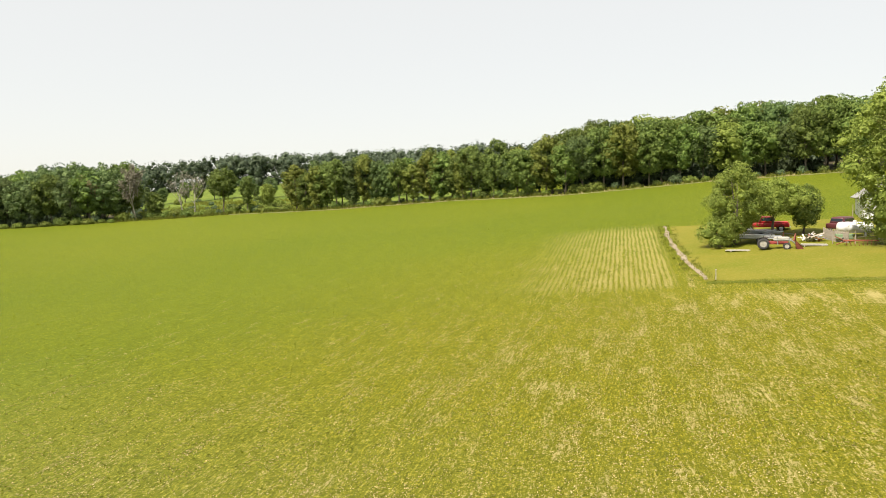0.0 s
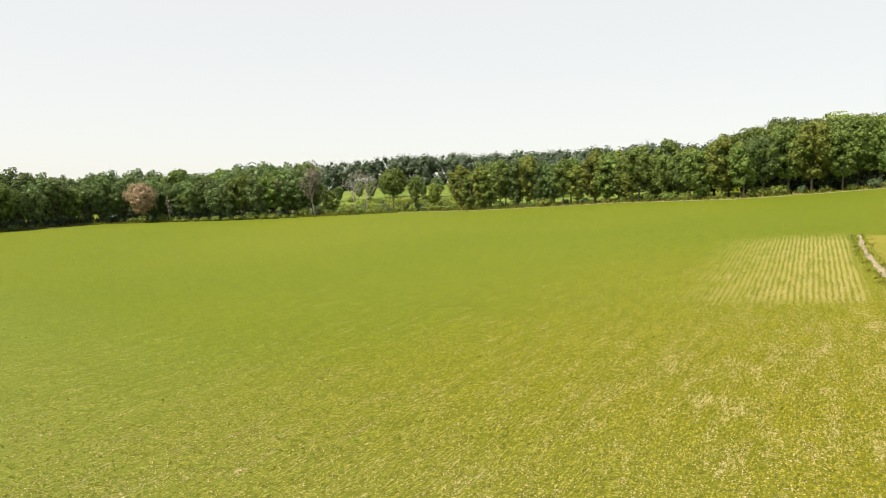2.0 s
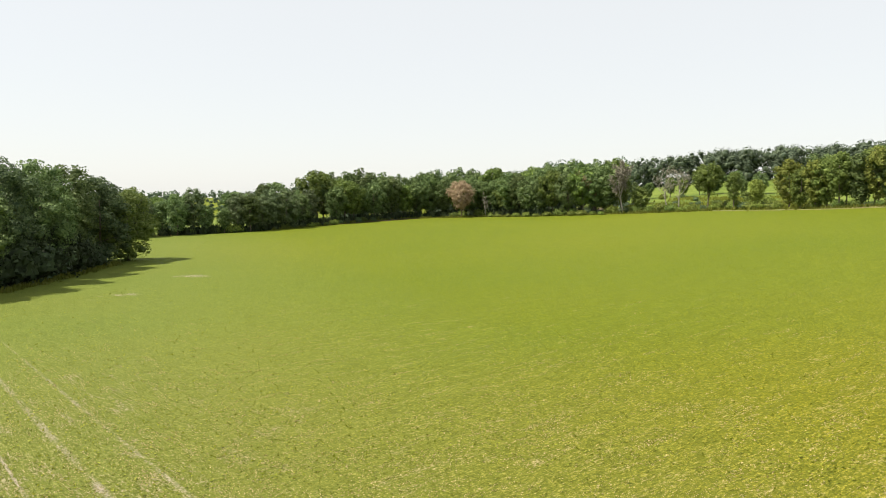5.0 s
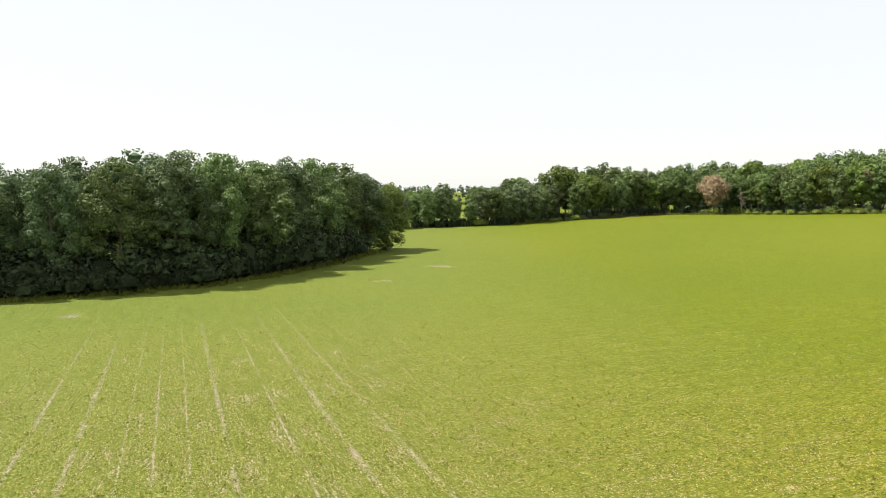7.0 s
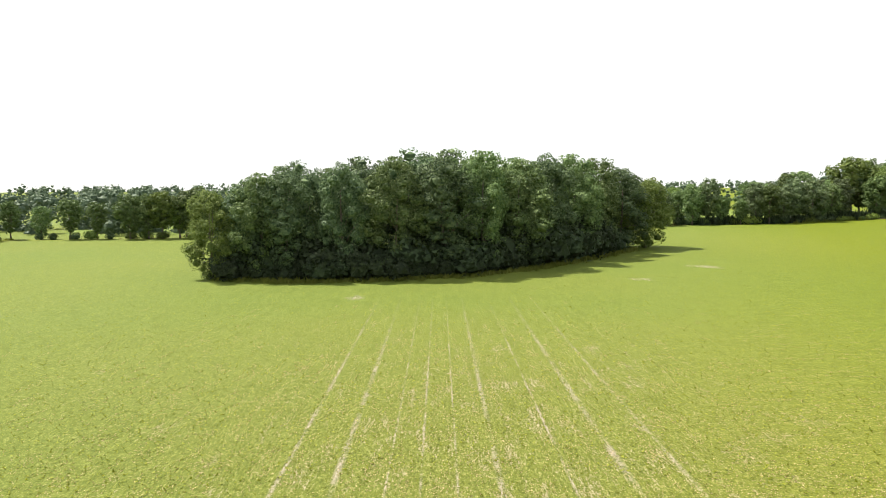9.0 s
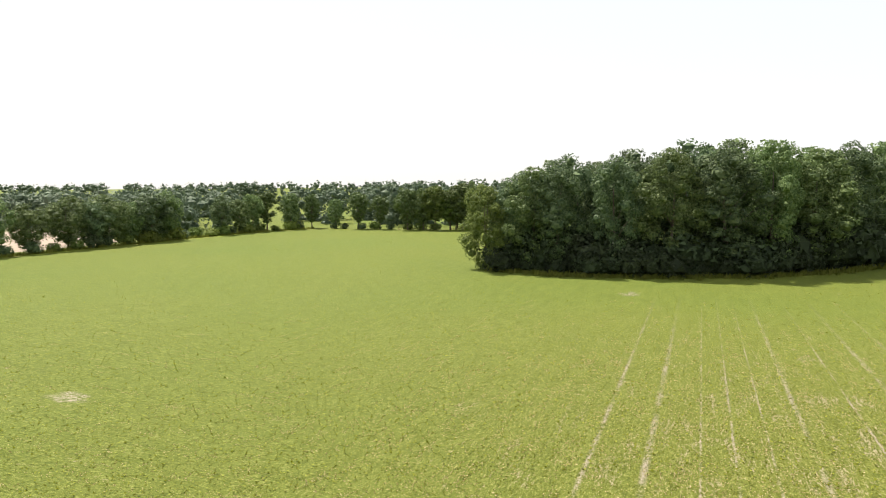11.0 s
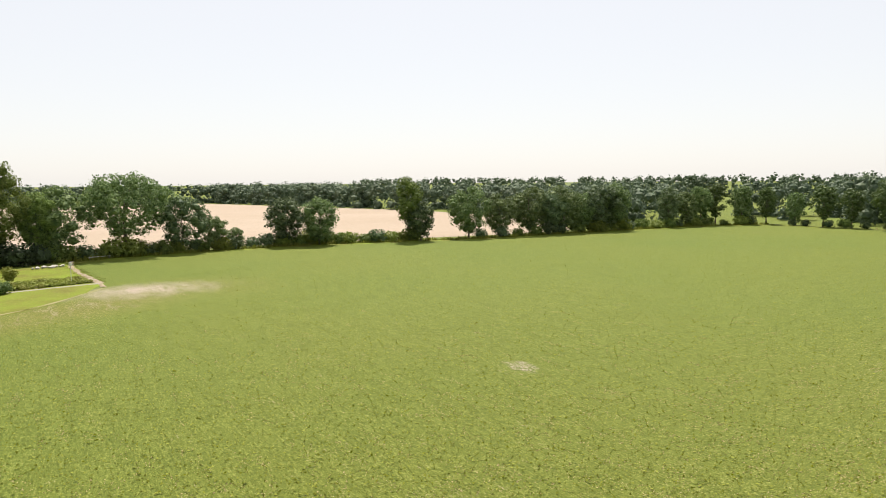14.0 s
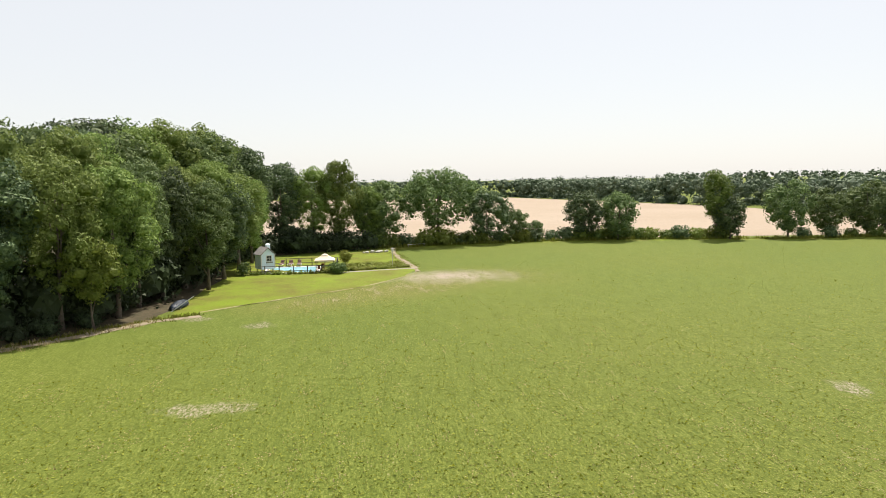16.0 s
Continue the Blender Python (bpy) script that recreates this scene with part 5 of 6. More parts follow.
def fence_run(name, pts, label, mat, post_h, rails, post_r=0.05, boards=0, group=""):
    """Posts and rails along a line; boards adds upright slats."""
    e = thing(name, pose(0, 0, 0), label, "fence", group)
    P = []
    for a, b in zip(pts, pts[1:]):
        a, b = Vector(a), Vector(b)
        n = max(1, round((b - a).length / 1.9))
        P += [a.lerp(b, i / n) for i in range(n)]
    P.append(Vector(pts[-1]))
    for q in P:
        part("post", box(q.x, q.y, gz(q.x, q.y) - 0.1, post_r * 2, post_r * 2, post_h + 0.1, 0.01), mat, e)
    for h in rails:
        for a, b in zip(P, P[1:]):
            part("rail", tubes([[(a.x, a.y, gz(a.x, a.y) + h), (b.x, b.y, gz(b.x, b.y) + h)]], post_r * 0.7, 4), mat, e)
    if boards:
        for a, b in zip(P, P[1:]):
            n = int((b - a).length / boards)
            ang = math.degrees(math.atan2(b.y - a.y, b.x - a.x))
            for i in range(n):
                q = a.lerp(b, (i + 0.5) / n)
                ob = part("slat", box(0, 0, 0, boards * 0.82, 0.02, post_h * (0.9 + 0.08 * math.sin(i * 3)), 0.004), mat, e)
                ob.matrix_basis = pose(q.x, q.y, gz(q.x, q.y) + 0.05, 0, 0, ang)
    return e


def put_at(base, dx, dy):
    """A yard place: dx to the right and dy back from base, as the yard faces."""
    c, s = math.cos(radians(FACE)), math.sin(radians(FACE))
    return base[0] + dx * c - dy * s, base[1] + dx * s + dy * c


YARD = (34.5, 71.8)
tractor(*YARD)
pickup(*put_at(YARD, -1.2, 13.5), FACE + 4)
wagon(*put_at(YARD, 6.9, 10.5), FACE + 60)
tank(*put_at(YARD, 7.6, 6.6), FACE - 3)
boat_trailer(*put_at(YARD, -1.4, 4.6), FACE + 2)
boat_trailer(*put_at(YARD, -1.2, 8.2), FACE - 3)


def plank_stack(x, y, rz, n, mat, label):
    e = thing("plank_stack", on_ground(x, y, rz), label, "planks")
    rng = random.Random(int(x * 10))
    for i in range(n):
        part("plank", box(rng.uniform(-0.15, 0.15), (i % 4) * 0.3 - 0.45, 0.1 + 0.07 * (i // 4), 2.4, 0.26, 0.05, 0.008), mat, e)
    for px in (-0.8, 0.8):
        part("bearer", box(px, 0, -0.03, 0.12, 1.3, 0.13, 0.01), OLDWOOD, e)
    return e


plank_stack(*put_at(YARD, 3.4, 1.2), FACE, 8, DULLWHITE, "low stack of white boards behind the tractor")
plank_stack(*put_at(YARD, -3.6, -0.6), FACE + 8, 4, DULLWHITE, "few pale boards lying on the grass")
fence_run("plank_fence", [put_at(YARD, 4.6, 5.2), put_at(YARD, 5.6, 3.2), put_at(YARD, 6.6, 2.0)], "short grey weathered plank fence in the yard", OLDWOOD, 1.3, (0.3, 1.0), 0.05, 0.17)
fence_run("wire_fence", [put_at(YARD, 5.2, 1.8), put_at(YARD, 7.2, 1.6), put_at(YARD, 9.2, 1.4)], "thin post and rail fence beside the scrap", OLDWOOD, 1.35, (0.7, 1.2), 0.04)


def scrap_heap(x, y, rz):
    e = thing("scrap_heap", on_ground(x, y, rz), "tangled heap of pale scrap boards and pipes", "scrap")
    rng = random.Random(4)
    for i in range(26):
        a, t = rng.uniform(0, 180), rng.uniform(-35, 35)
        ob = part(rng.choice(("board", "pipe")), box(0, 0, 0, rng.uniform(0.7, 1.8), rng.uniform(0.06, 0.25), rng.uniform(0.03, 0.12), 0.01), rng.choice((OLDWOOD, WHITE, SILVER, RUST)), e)
        ob.matrix_basis = pose(rng.uniform(-0.9, 0.9), rng.uniform(-0.7, 0.7), rng.uniform(0.08, 0.75), t, rng.uniform(-30, 30), a)
    return e


scrap_heap(*put_at(YARD, 3.4, 4.2), FACE)


def cart(x, y, rz):
    e = thing("green_cart", on_ground(x, y, rz), "faded green box cart on two wheels", "cart")
    for s in (-0.55, 0.55):
        wheel(e, 0, s, 0.28, 0.12, GREY)
    part("tub", box(0, 0, 0.35, 1.5, 0.95, 0.5, 0.04, 1.08), GREENPAINT, e, "faded green tub")
    part("drawbar", tubes([[(0.7, 0, 0.4), (1.5, 0, 0.25)]], 0.03), GREY, e)
    return e


cart(*put_at(YARD, 6.3, 3.0), FACE)


def harrow(x, y, rz):
    e = thing("farm_implement", on_ground(x, y, rz), "rusty brown farm implement lying by the tree", "implement")
    part("beam", tubes([[(-1.5, 0, 0.5), (1.5, 0.1, 0.55)], [(-1.5, 0.7, 0.5), (1.4, 0.8, 0.5)], [(-1.5, 0, 0.5), (-1.5, 0.7, 0.5)], [(0.1, 0, 0.5), (0.1, 0.75, 0.5)], [(1.4, 0.05, 0.5), (1.4, 0.8, 0.5)]], 0.07), RUST, e)
    for i in range(8):
        part("tine", tubes([[(-1.3 + 0.36 * i, 0, 0.5), (-1.35 + 0.36 * i, -0.25, 0.3), (-1.25 + 0.36 * i, -0.12, -0.03)]], 0.03, 5), RUST, e)
    part("drawbar", tubes([[(-1.5, 0.35, 0.5), (-2.3, 0.3, 0.9)], [(-1.2, 0.35, 0.5), (-2.2, 0.1, 0.1)]], 0.05), RUST, e)
    return e


harrow(*put_at(YARD, 7.6, 0.3), FACE)


def pole(x, y, h, mat, label, cap=None, r=0.04):
    e = thing("marker_post", on_ground(x, y), label, "post")
    part("shaft", tubes([[(0, 0, -0.1), (0.01, 0, h * 0.5), (0, 0.01, h)]], r, 8), mat, e)
    if cap:
        part("cap", cap, mat, e)
    return e


pole(23.6, 60.0, 0.9, DULLWHITE, "short white marker post at the lawn corner", cyl((0, 0, 0.92), "z", 0.07, 0.08, 10))
pole(*put_at(YARD, 8.0, 13.0), 2.6, OLDWOOD, "thin pale wooden pole in the yard", cyl((0, 0, 2.62), "z", 0.06, 0.08, 8))


def house(x, y, rz):
    """A white farmhouse, mostly hidden by the tree before it."""
    e = thing("farmhouse", on_ground(x, y, rz, 1.0, -0.2), "white clapboard farmhouse with a pitched grey roof", "house")
    wdt, dep, hgt, rise = 9.0, 7.0, 2.5, 2.6
    body = part("wall", box(0, 0, 0, wdt, dep, hgt), WHITE, e, "white clapboard wall")
    n = 17
    proto = box(0, 0, 0, wdt + 0.06, 0.03, hgt / n * 0.92, 0.004)
    first = part("clapboard", proto, WHITE, body)
    for i in range(n):
        ob = first if i == 0 else new("clapboard", first.data)
        ob.parent = body
        ob.matrix_basis = pose(0, -dep / 2 - 0.015, hgt * i / n, -2.0)
    bm = bmesh.new()
    vs = [bm.verts.new(q) for q in ((-wdt / 2, -dep / 2, hgt), (-wdt / 2, dep / 2, hgt), (-wdt / 2, 0, hgt + rise), (wdt / 2, -dep / 2, hgt), (wdt / 2, dep / 2, hgt), (wdt / 2, 0, hgt + rise))]
    for q in ((0, 2, 1), (3, 4, 5), (0, 3, 5, 2), (1, 2, 5, 4)):
        bm.faces.new([vs[i] for i in q])
    part("gable", bm, WHITE, e, "white gable end")
    for s in (-1, 1):
        bm = box(0, 0, 0, wdt + 0.8, 4.75, 0.14, 0.02)
        ob = part("roof", bm, ROOF, e, "grey shingled roof slope")
        ob.matrix_basis = pose(0, s * 2.05, hgt + rise / 2 - 0.02, -s * math.degrees(math.atan2(rise, dep / 2)), 0, 0)
    for px in (-2.6, 0.0, 2.6):
        w = part("window", box(px, -dep / 2 - 0.03, 0.9, 1.0, 0.1, 1.3, 0.01), WHITE, e, "white window frame")
        part("pane", box(px, -dep / 2 - 0.075, 0.98, 0.82, 0.03, 1.14), GLASS, w)
    for py in (-1.5, 1.5):
        w = part("window", box(-wdt / 2 - 0.03, py, 0.9, 0.1, 1.0, 1.3, 0.01), WHITE, e, "white window frame")
        part("pane", box(-wdt / 2 - 0.075, py, 0.98, 0.03, 0.82, 1.14), GLASS, w)
    return e


house(*put_at(YARD, 13.0, 21.7), FACE + 90)
LEAF_YARD = leaf_mat("yard_tree_leaves", (0.105, 0.150, 0.024), (0.265, 0.312, 0.068), 0.3, 0.0)
make_tree(111, 9.6, 7.4, 0.2, 30, 17000, 0.105, LEAF_YARD, "broad bushy green tree on the farm lawn", on_ground(*put_at(YARD, -4.0, 3.6), 40), "yard trees", r0=0.2, limbs=10, top_heavy=0.4)
make_tree(115, 7.2, 7.4, 2.0, 28, 15000, 0.10, LEAF_YARD, "low spreading green tree beside the trailers", on_ground(*put_at(YARD, -0.4, 8.0), 10), "yard trees", r0=0.18, limbs=10, top_heavy=0.2)
make_tree(117, 6.0, 4.8, 0.5, 20, 9500, 0.095, LEAF, "low green tree behind the trailers", on_ground(*put_at(YARD, 2.9, 9.4), 10), "yard trees", r0=0.12, limbs=8, top_heavy=0.2)
make_shrub(112, 4.2, 4.4, 5000, 0.11, LEAF_YARD, "leafy low shrub under the bushy tree", on_ground(*put_at(YARD, -5.6, 2.2)), "yard shrubs")
make_tree(114, 18.5, 12.6, 0.6, 60, 30000, 0.140, LEAF_YARD, "large leafy tree before the farmhouse", on_ground(*put_at(YARD, 11.5, -0.8), 10), "", r0=0.4, limbs=12, top_heavy=0.4)
make_shrub(116, 8.0, 8.4, 12000, 0.11, LEAF_YARD, "leafy young growth below the large tree", on_ground(*put_at(YARD, 10.9, 0.4)), "yard shrubs")

# ---------- the pool garden ----------
PF = 166.0      # the pool's front faces back to the field


def pool_at(dx, dy):
    """dx to the right and dy back from the pool's front left corner, seen from the field."""
    a = radians(PF)
    rx, ry = math.cos(a), math.sin(a)
    return -13.0 + dx * rx - dy * ry, -100.6 + dx * ry + dy * rx


def playhouse(x, y, rz):
    e = thing("playhouse", on_ground(x, y, rz), "pale blue garden playhouse with a gabled roof on a deck", "shed")
    w, d, h, rise, up = 2.0, 2.0, 2.0, 0.9, 0.55
    body = part("wall", box(0, 0, up, w, d, h), PALEBLUE, e, "pale blue board wall")
    first = None
    for i in range(11):
        if first is None:
            first = part("board", box(0, 0, 0, 0.165, 0.025, h, 0.004), PALEBLUE, body)
            ob = first
        else:
            ob = new("board", first.data)
            ob.parent = body
        ob.matrix_basis = pose(-w / 2 + 0.09 + 0.182 * i, -d / 2 - 0.012, up)
    bm = bmesh.new()
    vs = [bm.verts.new(q) for q in ((-w / 2, -d / 2, up + h), (w / 2, -d / 2, up + h), (0, -d / 2, up + h + rise), (-w / 2, d / 2, up + h), (w / 2, d / 2, up + h), (0, d / 2, up + h + rise))]
    for q in ((0, 1, 2), (3, 5, 4), (0, 2, 5, 3), (1, 4, 5, 2)):
        bm.faces.new([vs[i] for i in q])
    part("gable", bm, PALEBLUE, e, "pale blue gable")
    for s in (-1, 1):
        ob = part("roof", box(0, 0, 0, 1.5, d + 0.5, 0.08, 0.01), ROOF, e, "grey roof slope")
        ob.matrix_basis = pose(s * 0.56, 0, up + h + rise / 2 + 0.0, 0, s * math.degrees(math.atan2(rise, w / 2)), 0)
    win = part("window", box(0.15, -d / 2 - 0.03, up + 1.05, 0.8, 0.08, 0.85, 0.01), WHITE, e, "white window frame")
    part("pane", box(0.15, -d / 2 - 0.065, up + 1.13, 0.64, 0.03, 0.69), GLASS, win)
    part("mullion", merge(box(0.15, -d / 2 - 0.085, up + 1.13, 0.04, 0.02, 0.69), box(0.15, -d / 2 - 0.085, up + 1.46, 0.64, 0.02, 0.04)), WHITE, win)
    part("flower_box", box(0.15, -d / 2 - 0.14, up + 0.85, 0.9, 0.2, 0.16, 0.01), GREY, e)
    for sd in (-1, 1):
        part("corner_trim", box(sd * w / 2, -d / 2 - 0.02, up, 0.1, 0.08, h, 0.01), WHITE, e, "white corner trim")
    part("cupola", merge(box(0.6, 0.2, up + h + 0.5, 0.5, 0.5, 0.75, 0.02), box(0.6, 0.2, up + h + 1.25, 0.66, 0.66, 0.2, 0.02, 0.3)), PALEBLUE, e, "pale blue cupola")
    for px in (-0.8, 0.8):
        for py in (-0.8, 0.8):
            part("stilt", box(px, py, -0.1, 0.12, 0.12, up + 0.1, 0.01), OLDWOOD, e)
    return e


def gazebo(x, y, rz):
    e = thing("gazebo", on_ground(x, y, rz, 0.84), "garden gazebo with a cream canvas canopy", "gazebo")
    w, h = 1.4, 2.05
    for px in (-w, w):
        for py in (-w, w):
            part("post", box(px, py, -0.05, 0.10, 0.10, h + 0.05, 0.01), BROWN, e)
    for a, b in (((-w, -w), (w, -w)), ((w, -w), (w, w)), ((w, w), (-w, w)), ((-w, w), (-w, -w))):
        part("top_rail", tubes([[(*a, h - 0.06), (*b, h - 0.06)], [(*a, h - 0.3), (*b, h - 0.3)]], 0.03), BROWN, e)
        part("low_rail", tubes([[(*a, 0.85), (*b, 0.85)], [(*a, 0.35), (*b, 0.35)]], 0.025), BROWN, e)

    def pyramid(half, z0, z1, top, drop):
        bm = bmesh.new()
        seg = 8
        rings = []
        for k in range(5):
            f = k / 4
            r = half * (1 - f) + top * f
            z = z0 + (z1 - z0) * (f - 0.10 * math.sin(math.pi * f))
            rings.append([bm.verts.new((sx * r, sy * r, z)) for sx, sy in ((-1, -1), (0, -1), (1, -1), (1, 0), (1, 1), (0, 1), (-1, 1), (-1, 0))])
        low = [bm.verts.new((v.co.x * 1.01, v.co.y * 1.01, z0 - drop * (1 if i % 2 else 0.75))) for i, v in enumerate(rings[0])]
        rings.insert(0, low)
        for a, b in zip(rings, rings[1:]):
            for k in range(seg):
                bm.faces.new((a[k], a[(k + 1) % seg], b[(k + 1) % seg], b[k]))
        bm.faces.new(rings[-1])
        return bm

    can = part("canopy", pyramid(1.62, h + 0.02, h + 0.72, 0.38, 0.22), CANVAS, e, "cream canvas canopy with a valance")
    part("vent", pyramid(0.5, h + 0.74, h + 1.0, 0.04, 0.06), CANVAS, can)
    part("finial", cyl((0, 0, h + 1.08), "z", 0.05, 0.18, 8, 0.01), BLACK, can)
    return e


def garden_set(x, y, rz):
    t = thing("patio_table", on_ground(x, y, rz, 1, 0.06), "small dark patio table under the gazebo", "table")
    part("top", cyl((0, 0, 0.72), "z", 0.55, 0.04, 20), GREY, t)
    for k in range(4):
        a = math.pi / 4 + k * math.pi / 2
        part("leg", tubes([[(0.4 * math.cos(a), 0.4 * math.sin(a), 0), (0.3 * math.cos(a), 0.3 * math.sin(a), 0.71)]], 0.025), BLACK, t)
    for k in range(3):
        a = 0.6 + k * 2.1
        px, py = x + 0.95 * math.cos(a), y + 0.95 * math.sin(a)
        c = thing("patio_chair", on_ground(px, py, math.degrees(a) + 90, 1, 0.06), "brownish patio chair under the gazebo", "chair", "patio chairs")
        part("seat", box(0, 0, 0.42, 0.48, 0.48, 0.06, 0.02), RUST, c)
        part("backrest", box(0, -0.22, 0.48, 0.46, 0.05, 0.5, 0.02), RUST, c)
        for px2 in (-0.2, 0.2):
            for py2 in (-0.2, 0.2):
                part("leg", box(px2, py2, 0, 0.04, 0.04, 0.43), BLACK, c)


def pool():
    e = thing("swimming_pool", pose(*pool_at(2.6, 2.9), 0.06, 0, 0, PF), "bright blue garden pool with a pale rim", "pool", "", "structure")
    part("water", box(0, 0.9, 0.02, 6.8, 6.2, 0.05), WATER, e, "clear turquoise water")
    rim = merge(box(0, -2.5, -0.05, 7.4, 0.6, 0.16, 0.02), box(0, 4.3, -0.05, 7.4, 0.6, 0.16, 0.02), box(-3.6, 0.9, -0.05, 0.6, 6.2, 0.16, 0.02), box(3.6, 0.9, -0.05, 0.6, 6.2, 0.16, 0.02))
    part("rim", rim, CONCRETE, e, "pale concrete rim")
    return e


playhouse(*pool_at(-1.0, 2.2), PF + 32)
GZ = pool_at(7.3, 1.2)
gazebo(*GZ, PF)
garden_set(*GZ, PF)
pool()
fence_run("pool_fence", [pool_at(-2.6, -0.4), pool_at(8.8, -0.4), pool_at(8.8, 9.0), pool_at(-2.6, 9.0)], "dark post and rail fence round the pool", BLACK, 1.15, (0.45, 1.1), 0.055)


def lounger(x, y, rz):
    e = thing("sun_lounger", on_ground(x, y, rz, 1, 0.08), "rusty brown sun lounger by the pool", "lounger", "loungers")
    part("frame", tubes([[(-0.9, -0.3, 0.32), (0.9, -0.3, 0.32), (0.9, 0.3, 0.32), (-0.9, 0.3, 0.32), (-0.9, -0.3, 0.32)]], 0.025), WHITE, e)
    part("mattress", box(-0.25, 0, 0.34, 1.3, 0.56, 0.07, 0.02), BROWN, e)
    ob = part("backrest", box(0.32, 0, 0, 0.7, 0.56, 0.07, 0.02), BROWN, e)
    ob.matrix_basis = pose(0.38, 0, 0.36, 0, -42, 0)
    for px in (-0.8, 0.8):
        for py in (-0.28, 0.28):
            part("leg", tubes([[(px, py, 0), (px, py, 0.32)]], 0.02), WHITE, e)
    return e


for k in range(3):
    lounger(*pool_at(0.6 + 1.3 * k, 8.2), PF + 80 + 6 * k)
make_shrub(121, 1.7, 2.8, 3600, 0.07, LEAF_DEEP, "rounded grey-green shrub beside the gazebo", on_ground(*pool_at(9.2, -1.2)), "garden shrubs")
make_shrub(122, 2.0, 1.9, 800, 0.13, LEAF_DEEP, "dark round shrub at the fence corner", on_ground(*pool_at(-3.4, -1.0)), "garden shrubs")
make_tree(123, 2.9, 2.0, 0.7, 14, 1100, 0.11, BEDLEAF, "small bright green garden tree", on_ground(*pool_at(10.0, 3.0)), "", r0=0.05, limbs=4)
flower = make_shrub(124, 0.5, 0.8, 200, 0.07, LEAF_VINE, "low leafy plant of the flower border", on_ground(*pool_at(-2.4, -0.95)), "border plants", "border_plant")
rr = random.Random(8)
for k in range(1, 16):
    q = pool_at(-2.4 + 0.72 * k, -0.95 + rr.uniform(-0.15, 0.15))
    s = rr.uniform(0.7, 1.3)
    copy_thing(flower, on_ground(*q, rr.uniform(0, 360)) @ Matrix.Diagonal((s, s, s, 1)))
bed = make_shrub(125, 0.7, 1.2, 260, 0.09, BEDLEAF, "yellow-green leafy plant of the vegetable bed", on_ground(-23, -99.6), "bed plants", "bed_plant")
for r in range(4):
    for k in range(11):
        if r == 0 and k == 0:
            continue
        s = rr.uniform(0.65, 1.35)
        x, y = -22.5 - 0.95 * k + rr.uniform(-0.2, 0.2), -99.4 - 1.7 * r + rr.uniform(-0.25, 0.25)
        copy_thing(bed, on_ground(x, y, rr.uniform(0, 360)) @ Matrix.Diagonal((s, s, s * 0.75, 1)))
sheet("vegetable_bed", [(-21.6, -98.7), (-33, -98.6), (-33.2, -105.4), (-22, -105.6)], LITTER, "dark tilled vegetable bed", "garden bed", 0.07, 1.0, 0.2, seed=31)


def bird_box(x, y):
    e = thing("bird_house", on_ground(x, y), "white bird house on a tall thin pole", "bird house")
    part("pole", tubes([[(0, 0, -0.1), (0, 0, 2.3)]], 0.04, 8), WHITE, e)
    b = part("box", box(0, 0, 2.3, 0.32, 0.32, 0.36, 0.01), WHITE, e)
    part("roof", box(0, 0, 2.66, 0.46, 0.46, 0.18, 0.01, 0.1), ROOF, b)
    return e


bird_box(-30.4, -100.8)


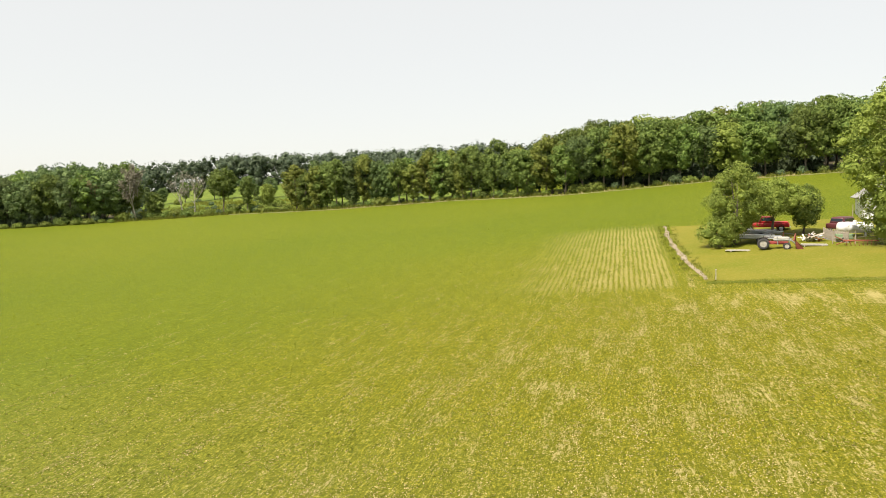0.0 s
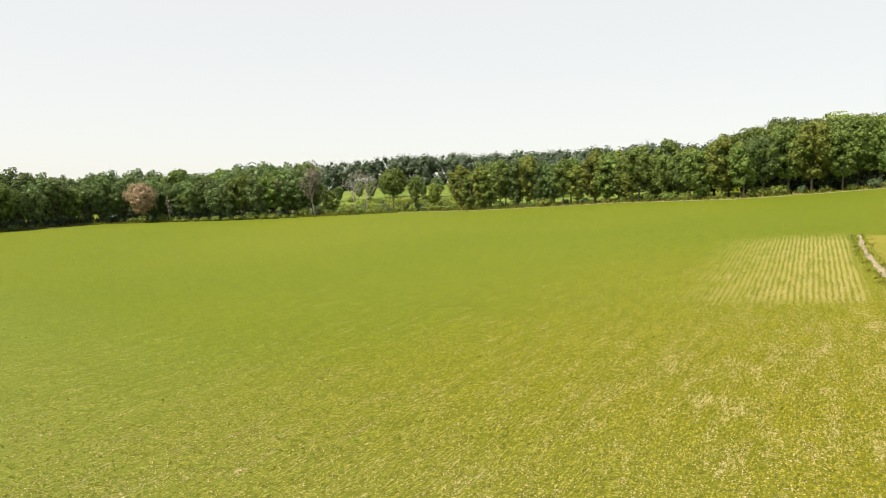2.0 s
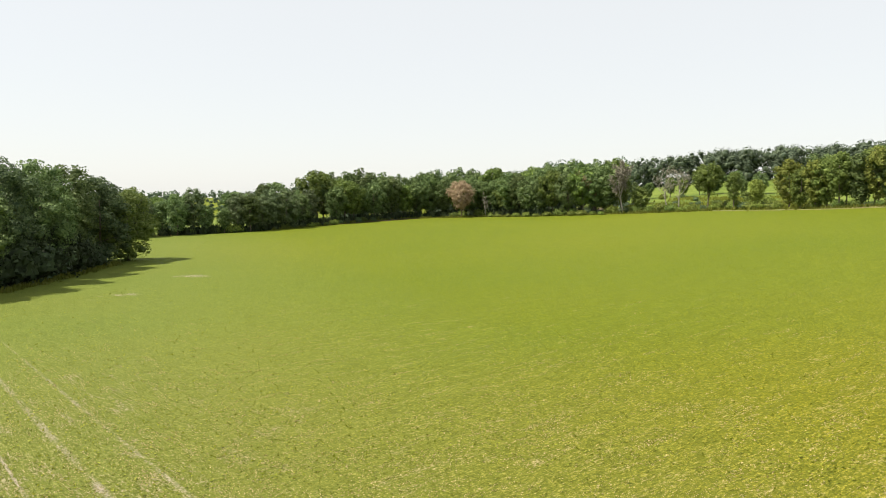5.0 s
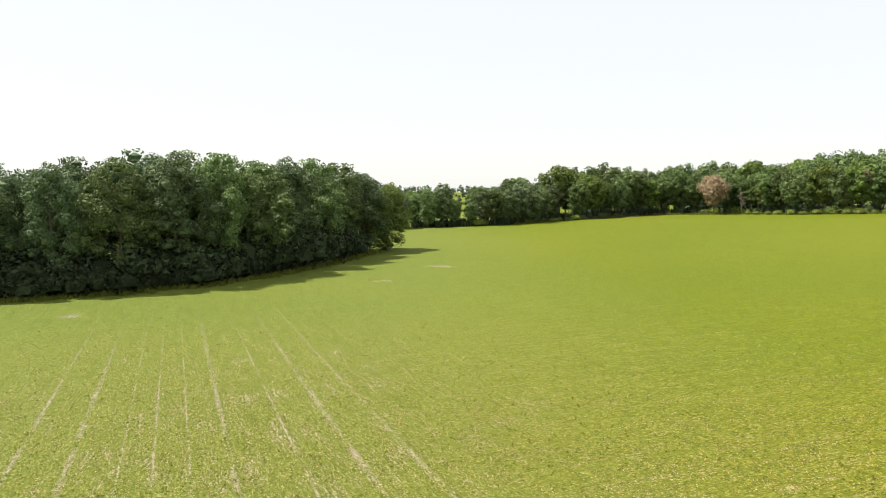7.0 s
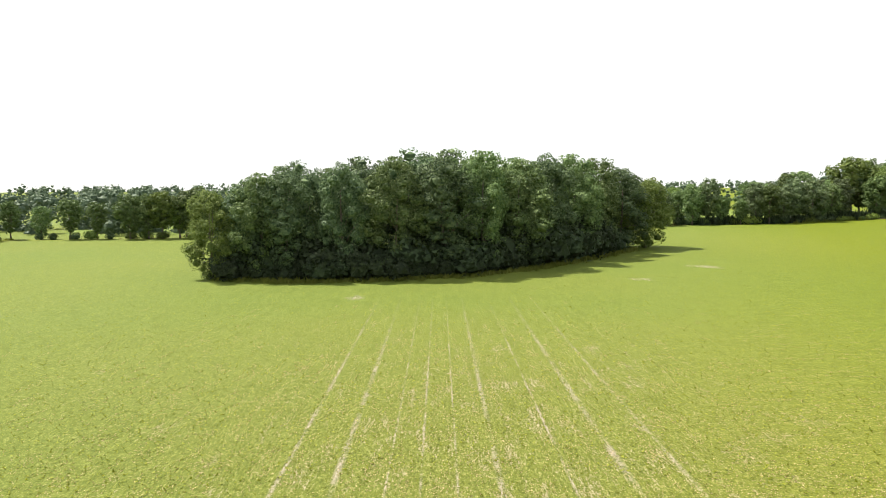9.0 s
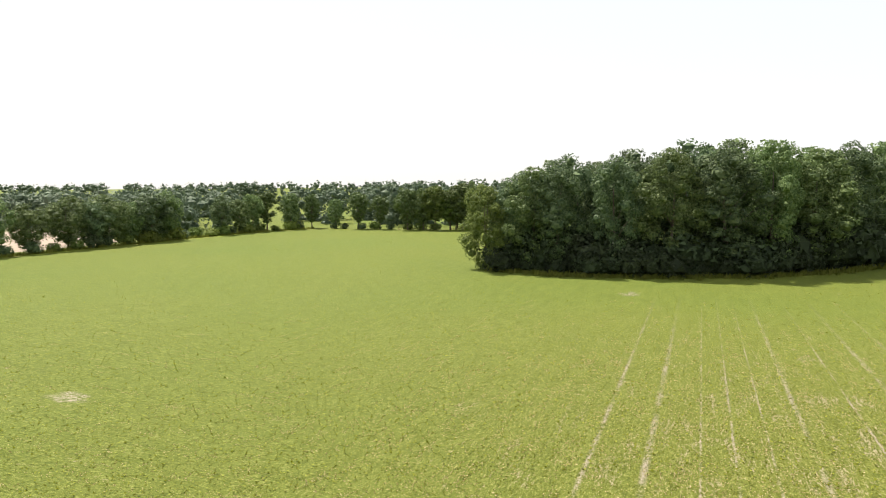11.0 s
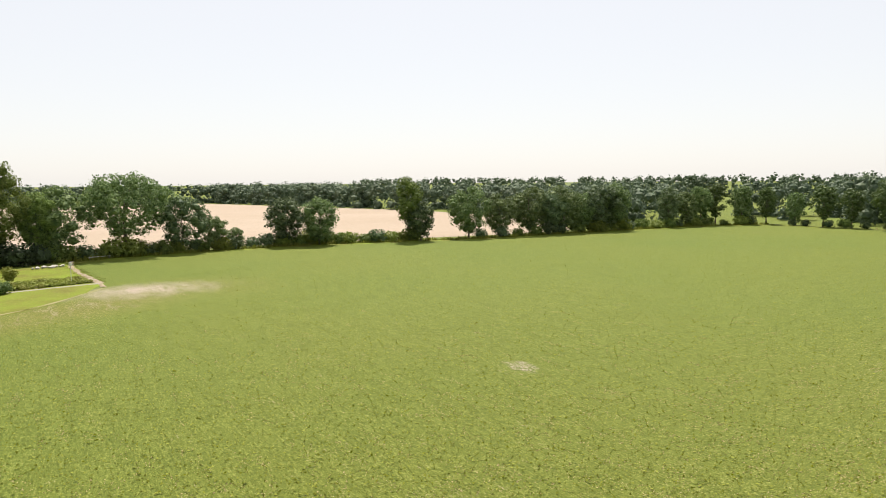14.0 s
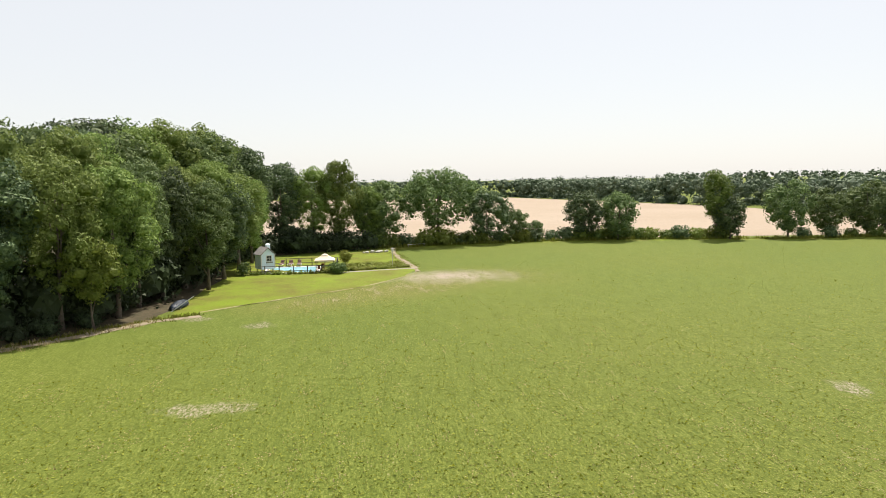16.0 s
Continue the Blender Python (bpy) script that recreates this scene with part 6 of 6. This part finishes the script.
def stone_pile(x, y, n, label):
    e = thing("stone_pile", on_ground(x, y), label, "stones")
    r = random.Random(int(abs(x) * 7))
    bm = bmesh.new()
    bmesh.ops.create_icosphere(bm, subdivisions=1, radius=0.3)
    for v in bm.verts:
        v.co = Vector((v.co.x * 1.3, v.co.y, v.co.z * 0.7)) * (1 + 0.25 * noise.noise(v.co * 5))
    first = part("stone", bm, STONE, e)
    for i in range(n):
        ob = first if i == 0 else new("stone", first.data)
        ob.parent = e
        s = r.uniform(0.6, 1.3)
        ob.matrix_basis = pose(r.uniform(-2.2, 2.2), r.uniform(-0.6, 0.6), 0.1 + 0.1 * s, 0, 0, r.uniform(0, 360)) @ Matrix.Diagonal((s, s, s, 1))
    return e


stone_pile(-33.5, -121.5, 16, "row of pale stones at the hedge foot")


def bench(x, y, rz, ln, label):
    e = thing("plank_bench", on_ground(x, y, rz), label, "bench")
    for k in range(3):
        part("plank", box(0, -0.18 + 0.18 * k, 0.48, ln, 0.16, 0.05, 0.008), WHITE, e)
    for px in (-ln * 0.42, ln * 0.42):
        part("leg", box(px, 0, -0.05, 0.1, 0.42, 0.53, 0.01), OLDWOOD, e)
    return e


bench(-43.5, -128.8, 8, 4.0, "long pale plank bench in the hedge shade")


def canoe(x, y, rz):
    e = thing("canoe", on_ground(x, y, rz), "dark blue upturned boat at the wood's edge", "boat")
    bm = bmesh.new()
    rows = []
    for i in range(13):
        f = i / 12 * 2 - 1
        w = 0.62 * math.sqrt(max(0.0, 1 - f * f)) + 0.02
        rows.append([bm.verts.new((f * 2.1, math.cos(t) * w, 0.1 + math.sin(t) * w * 0.95 + 0.08 * f * f)) for t in np.linspace(0, math.pi, 9)])
    for a, b in zip(rows, rows[1:]):
        for k in range(8):
            bm.faces.new((a[k], a[k + 1], b[k + 1], b[k]))
    bmesh.ops.solidify(bm, geom=bm.faces[:], thickness=0.03)
    part("hull", bm, TARP, e, "dark blue hull", True)
    part("keel", tubes([[(-2.0, 0, 0.2), (-1.5, 0, 0.55), (0, 0, 0.71), (1.5, 0, 0.55), (2.0, 0, 0.2)]], 0.03), BLACK, e)
    for px in (-1.2, 1.2):
        part("trestle", box(px, 0, -0.05, 0.12, 1.2, 0.18, 0.01), OLDWOOD, e)
    return e


canoe(-1.2, -77.8, 70)
e = thing("leaning_pole", on_ground(-1.4, -75.8), "pale metal pole leaning by the boat", "pole")
part("shaft", tubes([[(0.9, 0.2, 0.02), (-1.2, -0.6, 1.25)]], 0.04, 8), SILVER, e)
part("foot", box(0.9, 0.2, -0.03, 0.14, 0.14, 0.08, 0.01), GREY, e)
